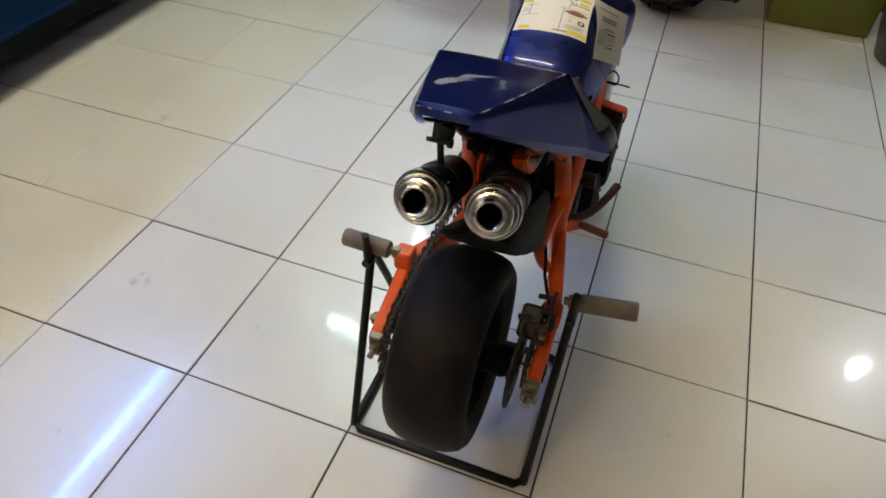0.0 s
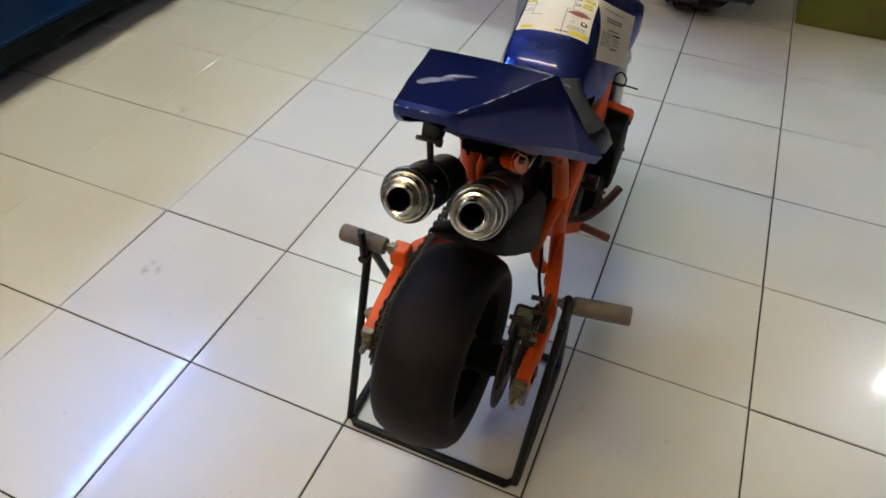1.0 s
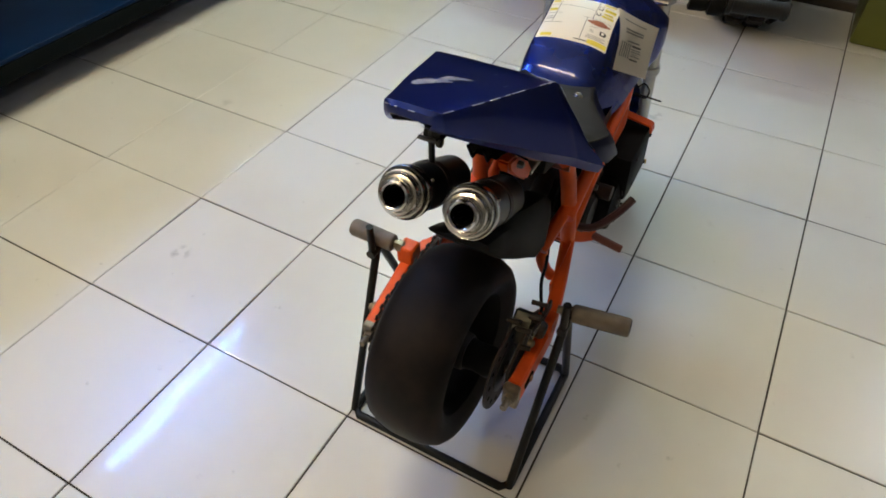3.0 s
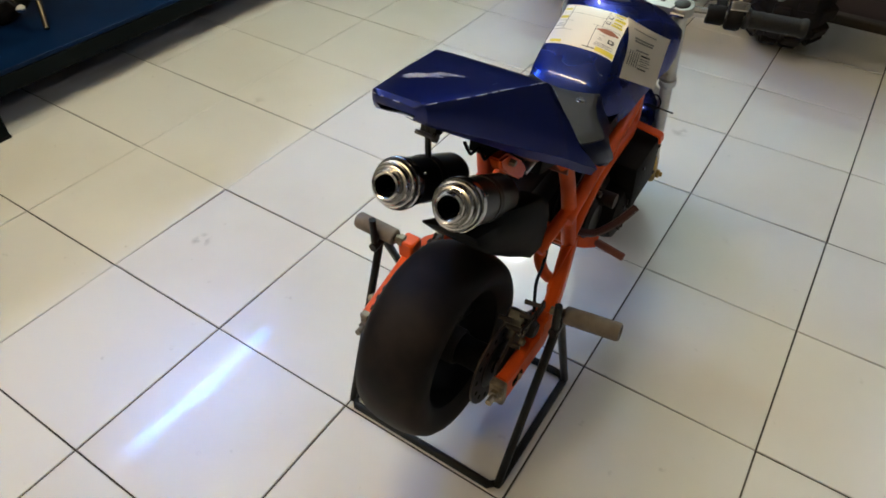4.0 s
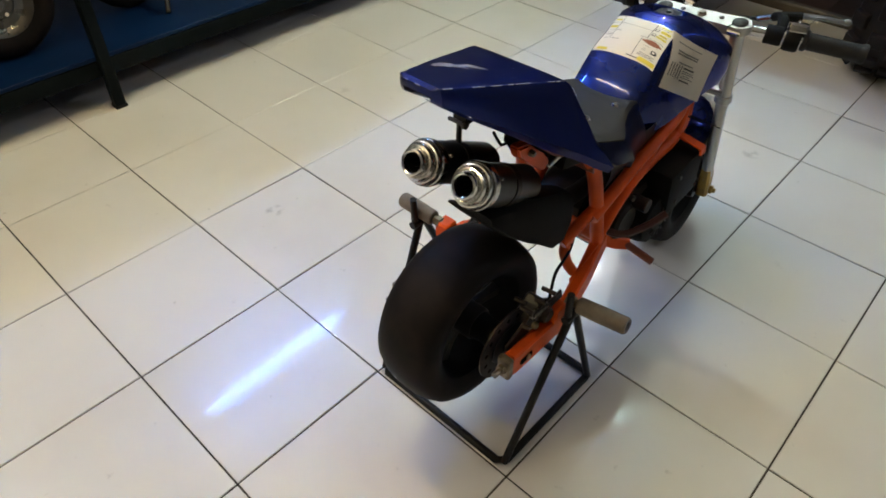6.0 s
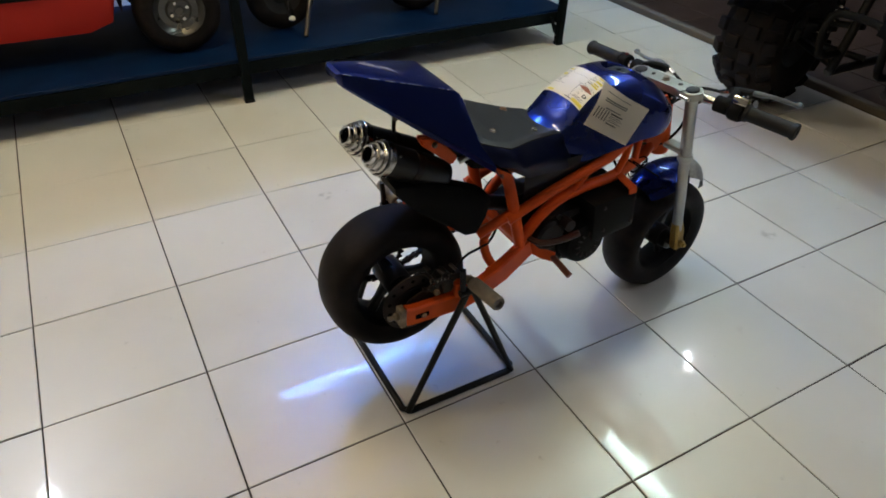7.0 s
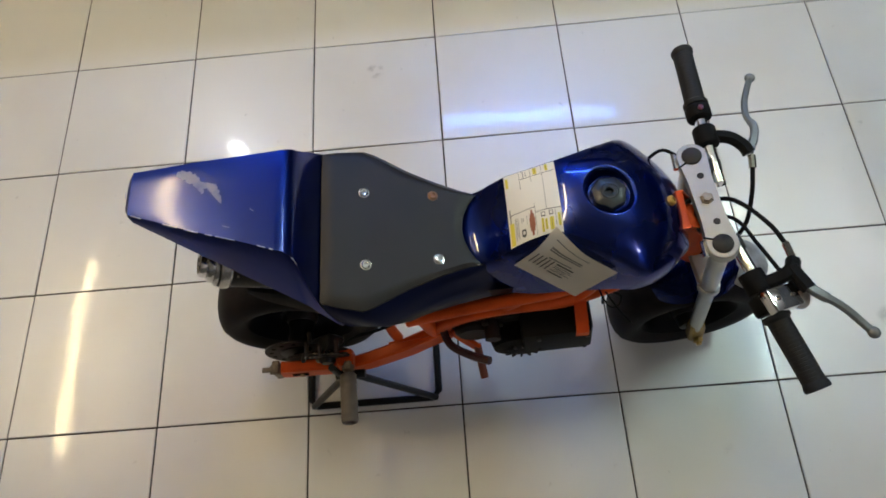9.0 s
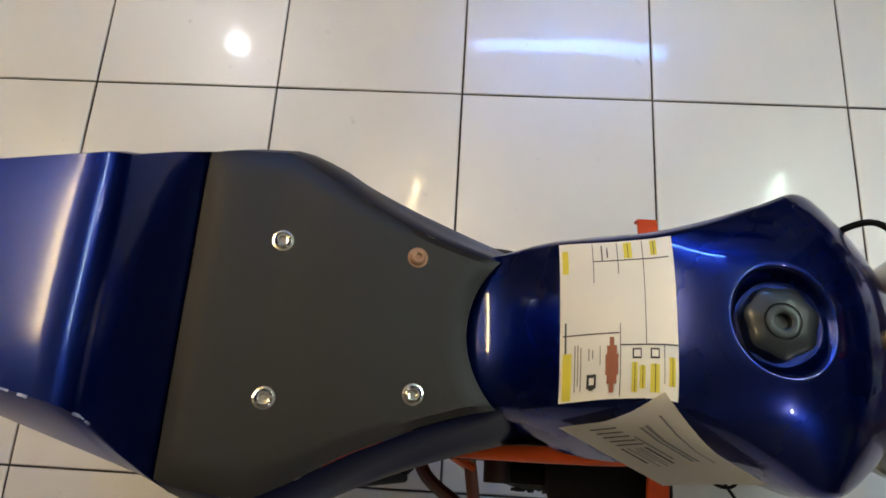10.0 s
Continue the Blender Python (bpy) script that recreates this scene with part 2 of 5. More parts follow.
BROWNTILE = material("brown_tile", (0.035, 0.019, 0.014), 0.5, spec=0.2, wear=0.4, wear_scale=5, tone=0.15)
KERB = material("beige_kerb", (0.14, 0.12, 0.10), 0.6, spec=0.2, wear=0.4, wear_scale=6)
GROUT = material("dark_grout", (0.035, 0.030, 0.026), 0.95, spec=0.1, spots=(0.10, 0.085, 0.07), wear_scale=14)


def tile_material():
    m = material("white_ceramic_tile", (0.70, 0.685, 0.65), 0.30, spec=0.75, spots=(0.640, 0.615, 0.560), wear_scale=2.3, rough_var=0.0, coat=0.33, coat_rough=0.066, tone=0.022, detail=5)
    nt = m.node_tree
    n, l = nt.nodes, nt.links
    b = n["Principled BSDF"]
    old = b.inputs["Base Color"].links[0].from_socket
    geo = n.new("ShaderNodeNewGeometry")
    for node in n:
        if node.type == "TEX_NOISE":
            l.new(geo.outputs["Position"], node.inputs["Vector"])
        if node.type == "MAP_RANGE":
            node.interpolation_type = "SMOOTHSTEP"
    # fine dirt specks and a few rubbed-in scuffs
    dirt = n.new("ShaderNodeTexNoise")
    dirt.inputs["Scale"].default_value, dirt.inputs["Detail"].default_value = 34, 8
    l.new(geo.outputs["Position"], dirt.inputs["Vector"])
    speck = n.new("ShaderNodeMapRange")
    speck.inputs["From Min"].default_value, speck.inputs["From Max"].default_value, speck.inputs["To Max"].default_value = 0.69, 0.78, 0.35
    l.new(dirt.outputs["Fac"], speck.inputs["Value"])
    total = speck.outputs["Result"]
    for x, y, size, depth in ((-0.512, 0.15, 0.024, 1.0), (0.195, 1.141, 0.026, 0.6), (0.42, 0.78, 0.016, 0.3), (-0.82, 0.62, 0.03, 0.3)):
        d = n.new("ShaderNodeVectorMath")
        d.operation = "DISTANCE"
        l.new(geo.outputs["Position"], d.inputs[0])
        d.inputs[1].default_value = (x, y, 0)
        near = n.new("ShaderNodeMapRange")
        near.inputs["From Min"].default_value, near.inputs["From Max"].default_value = size, size * 0.2
        l.new(d.outputs["Value"], near.inputs["Value"])
        rough = n.new("ShaderNodeMapRange")
        rough.inputs["From Min"].default_value, rough.inputs["From Max"].default_value, rough.inputs["To Max"].default_value = 0.45, 0.62, depth
        l.new(dirt.outputs["Fac"], rough.inputs["Value"])
        mul = n.new("ShaderNodeMath")
        mul.operation = "MULTIPLY"
        l.new(near.outputs["Result"], mul.inputs[0])
        l.new(rough.outputs["Result"], mul.inputs[1])
        add = n.new("ShaderNodeMath")
        add.operation, add.use_clamp = "ADD", True
        l.new(total, add.inputs[0])
        l.new(mul.outputs["Value"], add.inputs[1])
        total = add.outputs["Value"]
    mx = n.new("ShaderNodeMix")
    mx.data_type = "RGBA"
    l.new(total, mx.inputs["Factor"])
    l.new(old, mx.inputs["A"])
    wave = n.new("ShaderNodeTexNoise")
    wave.inputs["Scale"].default_value, wave.inputs["Detail"].default_value = 11, 2
    l.new(geo.outputs["Position"], wave.inputs["Vector"])
    ripple = n.new("ShaderNodeBump")
    ripple.inputs["Strength"].default_value, ripple.inputs["Distance"].default_value = 1.0, 0.0004
    l.new(wave.outputs["Fac"], ripple.inputs["Height"])
    l.new(ripple.outputs["Normal"], b.inputs["Normal"])
    l.new(ripple.outputs["Normal"], b.inputs["Coat Normal"])
    mx.inputs["B"].default_value = (0.20, 0.18, 0.16, 1)
    l.new(mx.outputs["Result"], b.inputs["Base Color"])
    return m


TILE = tile_material()

# ---- the room ----
X0, X1, Y0, Y1 = -2.7, 3.3, -3.6, 4.2
EDGE = 2.1  # where the white tiles end


def wall(name, x0, x1, y0, y1, label, mat=None):
    bm = box(B(), (x1 - x0, y1 - y0, 2.85), at((x0 + x1) / 2, (y0 + y1) / 2, 1.375))
    solo(name, bm, mat or PLASTER, label, "wall", kind="structure")


# these walls are unseen; their tone sets how much light bounces back
wall("wall_west", X0 - 0.12, X0, Y0 - 0.12, Y1 + 0.12, "unseen grey-beige wall behind the display rack")
wall("wall_east", X1, X1 + 0.12, Y0 - 0.12, Y1 + 0.12, "unseen grey-beige wall closing the showroom")
wall("wall_south", X0, X1, Y0 - 0.12, Y0, "unseen grey-beige wall closing the showroom")
# added north wall, its dark colour in place of shade
wall("wall_north", X0, X1, Y1, Y1 + 0.12, "added wall behind the quad bike, coloured dark for the unlit far end", DARKWALL)
# the ceiling is unseen; its tone tunes the soft fill from above
solo("ceiling", box(B(), (X1 - X0 + 0.24, Y1 - Y0 + 0.24, 0.1), at((X0 + X1) / 2, (Y0 + Y1) / 2, 2.85)), CEIL, "unseen flat pale ceiling of the showroom", "ceiling", kind="structure")
floor = solo("floor", box(B(), (X1 - X0, Y1 - Y0, 0.1), at((X0 + X1) / 2, (Y0 + Y1) / 2, -0.0522)), GROUT,
             "glossy white ceramic tile floor with dark grout joints", "floor", kind="structure")

# ---- tube lamps and bulbs ----
def tube_lamp(name, a, b, glowing, label):
    a, b = Vector(a), Vector(b)
    mid = (a + b) / 2
    t = thing(name, (mid.x, mid.y, 2.8), label, "ceiling light", "ceiling tube lights")
    along = (b - a).normalized()
    up = Vector((0, 0, 1))
    bm = sweep(B(), [a - along * 0.03 + up * 0.105, b + along * 0.03 + up * 0.105], rect(0.055, 0.05, 0.006))
    rod(bm, mid + up * 0.12, mid + up * 0.2, 0.01)
    part("fitting", bm, CEIL, t, "white enamelled steel batten")
    part("glass_tube", rod(B(), a, b, 0.019, 16), glowing, t, "lit fluorescent tube")
    for p, s in ((a, -1), (b, 1)):
        bm = box(B(), (0.03, 0.03, 0.11), at(*(p + along * s * 0.012 + up * 0.045)), 0.004)
        part("lamp_holder", bm, CEIL, t)


COOL, WHITE, WARM = glow("cool_tube", *TUBE_COOL), glow("white_tube", *TUBE_WHITE), glow("warm_tube", *TUBE_WARM)
tube_lamp("tube_light", (-2.1, 0.25, LAMP_Z), (-2.1, 1.40, LAMP_Z), COOL, "lit bluish white fluorescent tube on the ceiling")
tube_lamp("tube_light", (-1.34, 2.02, LAMP_Z), (-0.16, 2.02, LAMP_Z), WHITE, "lit white fluorescent tube on the ceiling")
tube_lamp("tube_light", (-1.20, -0.03, LAMP_Z), (-0.02, -0.03, LAMP_Z), WARM, "lit warm yellow fluorescent tube on the ceiling")
tube_lamp("tube_light", (-1.25, -2.12, LAMP_Z), (-0.08, -2.12, LAMP_Z), WARM, "lit warm yellow fluorescent tube on the ceiling")

for x, y, power, r in ((-2.05, -1.2, 790.0, 1.0), (-1.06, 3.02, 800.0, 0.56), (2.1, 2.95, 800.0, 0.95)):
    t = thing("bulb", (x, y, 2.8), "lit white energy-saving bulb hanging from the ceiling", "light bulb", "ceiling bulbs")
    bm = lathe(B(), [(0, 2.560), (0.012 * r, 2.562), (0.022 * r, 2.573), (0.0255 * r, 2.602), (0.0245 * r, 2.63), (0.016, 2.652), (0.0, 2.656)], at(x, y, 0), 20)
    part("glass", bm, glow("bulb_glow", BULB, power), t, "glowing white glass")
    part("socket", lathe(B(), [(0, 2.657), (0.019, 2.657), (0.021, 2.70), (0.03, 2.76), (0.045, 2.8), (0, 2.8)], at(x, y, 0), 20), CEIL, t)

# low kerb where the white tiles end
bm = sweep(B(), [(X0, EDGE + 0.022, 0.013), (X1, EDGE + 0.022, 0.013)], rect(0.04, 0.030, 0.004))
solo("trim_kerb", bm, KERB, "low beige kerb between white and brown tiles", "kerb", kind="structure")

# ---- the pocket bike ----
bike = thing("pocket_bike", (C, 0.33, 0), "small blue and orange pocket motorbike propped on a stand", "pocket bike")


def mirrored(make):
    """The same part on the right and the left: make(s) with s = 1 and -1."""
    for s in (1, -1):
        make(s)


# -- tank: rows of y, crown height, crease (half width, height), lower edge (half width, height)
TANK = [
    (0.322, 0.484, 0.050, 0.479, 0.050, 0.446), (0.352, 0.498, 0.053, 0.490, 0.059, 0.438), (0.370, 0.513, 0.055, 0.503, 0.068, 0.434), (0.390, 0.532, 0.053, 0.524, 0.076, 0.434),
    (0.418, 0.551, 0.050, 0.543, 0.082, 0.438), (0.448, 0.562, 0.051, 0.556, 0.084, 0.443), (0.480, 0.567, 0.063, 0.551, 0.087, 0.448),
    (0.515, 0.564, 0.081, 0.537, 0.090, 0.454), (0.551, 0.550, 0.097, 0.518, 0.094, 0.458), (0.587, 0.526, 0.079, 0.499, 0.080, 0.460),
    (0.611, 0.502, 0.056, 0.487, 0.057, 0.460), (0.623, 0.483, 0.044, 0.475, 0.046, 0.460)]
CAP_Y, RECESS = 0.513, 0.0325
CT = C - 0.0045  # the tank sits a little to the left


def tank_row(y):
    for a, b in zip(TANK, TANK[1:]):
        if y <= b[0]:
            t = (y - a[0]) / (b[0] - a[0])
            i = TANK.index(a)
            z = TANK[max(0, i - 1)]
            d = TANK[min(len(TANK) - 1, i + 2)]
            out = []
            for k in range(1, 6):
                m0 = (b[k] - z[k]) / (b[0] - z[0]) * (b[0] - a[0])
                m1 = (d[k] - a[k]) / (d[0] - a[0]) * (b[0] - a[0])
                out.append((2 * t ** 3 - 3 * t * t + 1) * a[k] + (t ** 3 - 2 * t * t + t) * m0 + (-2 * t ** 3 + 3 * t * t) * b[k] + (t ** 3 - t * t) * m1)
            return out
    return TANK[-1][1:]


def tank_top(u, y, lift=0.0):
    """A place on the crowned top, u from -1 at the left crease to 1."""
    crown, cw, cz, _, _ = tank_row(y)
    z = cz + (crown - cz) * (1 - abs(u) ** 2.8)
    r = math.hypot(u * cw, y - CAP_Y)
    if lift == 0.0 and r < RECESS + 0.004:
        k = max(0.0, min(1.0, (RECESS + 0.004 - r) / 0.005))
        z -= 0.024 * k
    return Vector((CT + u * cw, y, z + lift))


def tank_mesh():
    bm = B()
    grid = []
    ys = [0.322 + (0.623 - 0.322) * i / 112 for i in range(113)]
    for y in ys:
        crown, cw, cz, bw, bz = tank_row(y)
        row = [Vector((CT - bw, y, bz)), Vector((CT - (bw * 0.66 + cw * 0.34) - 0.004, y, bz * 0.66 + cz * 0.34)), Vector((CT - (bw * 0.25 + cw * 0.75) - 0.003, y, bz * 0.25 + cz * 0.75))]
        row += [tank_top(-1 + 2 * k / 56, y) for k in range(57)]
        row += [Vector((CT + (bw * 0.25 + cw * 0.75) + 0.003, y, bz * 0.25 + cz * 0.75)), Vector((CT + (bw * 0.66 + cw * 0.34) + 0.004, y, bz * 0.66 + cz * 0.34)), Vector((CT + bw, y, bz))]
        grid.append(row)
    rows = skin(bm, grid)
    bm.faces.new(rows[0])
    bm.faces.new(rows[-1][::-1])
    for a, b in zip(rows, rows[1:]):
        bm.faces.new((a[0], b[0], b[-1], a[-1]))
    return bm


tank = part("fuel_tank", tank_mesh(), BLUE, bike, "metallic blue fuel tank with a round filler recess", 50)
bm = B()
bowl = []
for i in range(81):
    a = 2 * math.pi * i / 80
    ring = []
    for j in range(23):
        rr = RECESS + 0.012 - j * 0.0012 if j < 22 else 0.002
        k = max(0.0, min(1.0, (RECESS + 0.0015 - rr) / 0.0085))
        px, py = CT + rr * math.cos(a), CAP_Y + rr * math.sin(a)
        surf = tank_top((px - CT) / tank_row(py)[1], py, 0.0003)
        flat = tank_row(CAP_Y)[0] - 0.0165
        e = k * k * (3 - 2 * k)
        ring.append(Vector((px, py, surf.z * (1 - e) + flat * e)))
    bowl.append(ring)
skin(bm, bowl)
bmesh.ops.remove_doubles(bm, verts=bm.verts, dist=0.00002)
part("filler_recess", bm, BLUE, tank, "round blue recess round the filler cap", 80)
bm = B()
cap_z = tank_row(CAP_Y)[0] - 0.017
n = 72
prof = [(0.0, 0.006), (0.0042, 0.006), (0.0048, 0.0105), (0.0065, 0.0112), (0.010, 0.0105), (0.0105, 0.0098), (0.0112, 0.0105), (0.0185, 0.0098), (0.0212, 0.008), (0.0222, 0.0)]
rings = []
for r, h in prof:
    rings.append([bm.verts.new((CT + r * (1 + (0.045 * math.cos(7 * 2 * math.pi * i / n) if r > 0.018 else 0)) * math.cos(2 * math.pi * i / n), CAP_Y + r * (1 + (0.045 * math.cos(7 * 2 * math.pi * i / n) if r > 0.018 else 0)) * math.sin(2 * math.pi * i / n), cap_z + h)) for i in range(n)] if r else [bm.verts.new((CT, CAP_Y, cap_z + h))])
for a, b in zip(rings, rings[1:]):
    for i in range(n):
        if len(a) == 1:
            bm.faces.new((a[0], b[i], b[(i + 1) % n]))
        else:
            bm.faces.new((a[i], b[i], b[(i + 1) % n], a[(i + 1) % n]))
part("filler_cap", bm, GREYPART, tank, "lobed smoke-grey plastic filler cap")
part("tank_bolt", lathe(B(), [(0, 0.004), (0.003, 0.004), (0.0032, 0.006), (0.006, 0.005), (0.0075, 0.0)], at(CT, 0.597, tank_row(0.597)[0] - 0.001) @ Matrix.Rotation(radians(-38), 4, "X"), 16), ZINC, tank)

# -- the printed label over the tank
def label_patch(u0, u1, y0, y1, lift, nu=14, ny=6):
    bm = B()
    skin(bm, [[tank_top(u0 + (u1 - u0) * i / nu, y0 + (y1 - y0) * j / ny, lift) for i in range(nu + 1)] for j in range(ny + 1)])
    return bm


label = part("paper_label", label_patch(-0.97, 0.97, 0.387, 0.450, 0.0010, 40, 14), PAPER, bike, "white printed form stuck over the tank")


def print_on_label(name, mat, pieces, lift):
    for u0, u1, y0, y1 in pieces:
        bm = B()
        nu = max(2, int(abs(u1 - u0) * 20))
        skin(bm, [[tank_top(u0 + (u1 - u0) * i / nu, y0 + (y1 - y0) * j / 4, lift) for i in range(nu + 1)] for j in range(5)])
        part(name, bm, mat, label)


for name, mat, pieces in (
        ("ruled_line", INK, [(-0.94, -0.41, 0.4057, 0.4061), (-0.94, -0.52, 0.4193, 0.4197), (-0.95, 0.35, 0.4330, 0.4334), (-0.705, -0.690, 0.4057, 0.4475), (0.205, 0.220, 0.3885, 0.4190),
                             (0.10, 0.94, 0.4193, 0.4197), (0.350, 0.365, 0.4197, 0.4495), (0.35, 0.80, 0.4424, 0.4428)]),
        ("yellow_bar", YELLOW, [(0.42, 0.95, 0.3885, 0.3935), (-0.86, -0.55, 0.3885, 0.3920), (0.50, 0.82, 0.4450, 0.4482), (0.58, 0.90, 0.4352, 0.4400), (0.56, 0.90, 0.4255, 0.4285),
                                (0.60, 0.86, 0.4296, 0.4326), (-0.94, -0.72, 0.4230, 0.4275), (-0.94, -0.74, 0.4375, 0.4410)]),
        ("dark_bar", INK, [(0.50, 0.82, 0.44655, 0.44690), (0.58, 0.90, 0.43745, 0.43785), (0.56, 0.90, 0.42685, 0.42720), (0.60, 0.86, 0.43095, 0.43130), (-0.93, -0.72, 0.42510, 0.42545),
                           (-0.93, -0.74, 0.43910, 0.43945), (-0.92, -0.70, 0.4105, 0.4112), (-0.88, -0.74, 0.4135, 0.4142), (0.06, 0.42, 0.3895, 0.3905)]),
        ("tick_box", INK, [(0.40, 0.52, 0.4352, 0.4400), (0.40, 0.52, 0.4258, 0.4306)]),
        ("box_middle", PAPER, [(0.42, 0.50, 0.4359, 0.4393), (0.42, 0.50, 0.4265, 0.4299)]),
        ("grey_bar", GREYINK, [(0.33, 0.86, 0.3950, 0.3956), (0.33, 0.80, 0.3966, 0.3972), (0.36, 0.86, 0.3982, 0.3988), (0.38, 0.52, 0.4025, 0.4031), (0.40, 0.50, 0.4045, 0.4051), (0.36, 0.58, 0.4085, 0.4090)]),
        ("brown_badge", BROWNINK, [(0.26, 0.90, 0.4138, 0.4162), (0.36, 0.80, 0.4124, 0.4176), (0.46, 0.70, 0.4116, 0.4184)]),
        ("shield_mark", INK, [(0.68, 0.84, 0.4018, 0.4068), (0.72, 0.86, 0.4030, 0.4056)]),
        ("shield_middle", PAPER, [(0.72, 0.80, 0.4030, 0.4056)])):
    lift = {"box_middle": 0.0019, "shield_middle": 0.0019, "dark_bar": 0.0019}.get(name, 0.0015)
    print_on_label(name, mat, pieces, lift)

# -- the card tag on the right side of the tank
ta, tb, tc = Vector((0.2225, 0.391, 0.501)), Vector((0.2165, 0.438, 0.559)), Vector((0.2490, 0.516, 0.514))
td = ta + tc - tb
tag_n = (tb - ta).cross(tc - ta).normalized()
if tag_n.x < 0:
    tag_n = -tag_n


def on_tag(u, v, lift=0.0):
    """u from the rear-top edge forward, v from the lower edge up; the card curls a little."""
    p = td + (tc - td) * v + (ta - td) * (1 - u)
    p += (Vector((0.2045, 0.441, 0.5655)) - tb) * max(0, (v - u - 0.45) / 0.55) ** 1.5
    return p + tag_n * (0.0035 + 0.004 * (v - 0.4) ** 2 - 0.006 * max(0, v - 0.75) * max(0, 0.45 - u) * 4 + lift)


def tag_patch(u0, u1, v0, v1, lift, k=8):
    bm = B()
    skin(bm, [[on_tag(u0 + (u1 - u0) * i / k, v0 + (v1 - v0) * j / k, lift) for i in range(k + 1)] for j in range(k + 1)])
    return bm


bm = tag_patch(0, 1, 0, 1, 0, 12)
bmesh.ops.solidify(bm, geom=bm.faces[:], thickness=0.0006)
tag = part("card_tag", bm, CARD, bike, "cream printed card tag taped to the tank")


def print_on_tag(name, mat, pieces):
    for u0, u1, v0, v1 in pieces:
        bm = B()
        skin(bm, [[on_tag(u0 + (u1 - u0) * i / 3, v0 + (v1 - v0) * j / 3, 0.0012) for i in range(4)] for j in range(4)])
        part(name, bm, mat, tag)


# -- seat pad, cowl and side skirts
PAD_Z = ((0.150, 0.541), (0.200, 0.5245), (0.300, 0.5), (0.352, 0.491))


def pad_z(y):
    for a, b in zip(PAD_Z, PAD_Z[1:]):
        if y <= b[0] or b is PAD_Z[-1]:
            return a[1] + (b[1] - a[1]) * (y - a[0]) / (b[0] - a[0])


def pad_half(y):
    pts = ((0.150, 0.105), (0.168, 0.110), (0.200, 0.1145), (0.215, 0.108), (0.255, 0.085), (0.300, 0.065), (0.330, 0.055), (0.352, 0.051))
    for a, b in zip(pts, pts[1:]):
        if y <= b[0] or b is pts[-1]:
            return a[1] + (b[1] - a[1]) * (y - a[0]) / (b[0] - a[0])


def pad_mesh():
    bm = B()
    top, low = [], []
    m = 24
    for k in range(33):
        t = k / 32
        row_t, row_l = [], []
        for j in range(m + 1):
            u = -1 + 2 * j / m
            front = 0.328 + 0.022 * u * u
            y = 0.150 + (front - 0.150) * t
            edge = min(1, 14 * (1 - abs(u)) + 0.25, 14 * t + 0.25, 14 * (1 - t) + 0.25)
            row_t.append(Vector((C + u * pad_half(y), y, pad_z(y) + 0.0045 * edge)))
            row_l.append(Vector((C + u * pad_half(y), y, pad_z(y) - 0.003)))
        top.append(row_t)
        low.append(row_l)
    a = skin(bm, top)
    b = skin(bm, low)
    for r, q in ((a[0], b[0]), (b[-1], a[-1])):
        for i in range(m):
            bm.faces.new((r[i], q[i], q[i + 1], r[i + 1]))
    for i in range(32):
        bm.faces.new((a[i][0], a[i + 1][0], b[i + 1][0], b[i][0]))
        bm.faces.new((a[i][m], b[i][m], b[i + 1][m], a[i + 1][m]))
    return bm


seat = part("seat_pad", pad_mesh(), PAD, bike, "flat black foam seat pad held by four bolts", 30)
for x, y, mat in ((0.117, 0.203, STEEL), (0.118, 0.292, RUSTY), (0.220, 0.204, STEEL), (0.211, 0.295, STEEL)):
    m = at(x, y, pad_z(y) + 0.0042) @ Matrix.Rotation(radians(-14), 4, "X")
    part("seat_bolt", lathe(B(), [(0, 0.0012), (0.0022, 0.0012), (0.0026, 0.0038), (0.004, 0.004), (0.0054, 0.003), (0.0058, 0.0008), (0.0072, 0.0006), (0.0075, -0.001)], m, 18), mat, seat)

TOP_REAR = (0.027, -0.039, 0.657)
TOP_FRONT = (0.0675, 0.122, 0.6178)


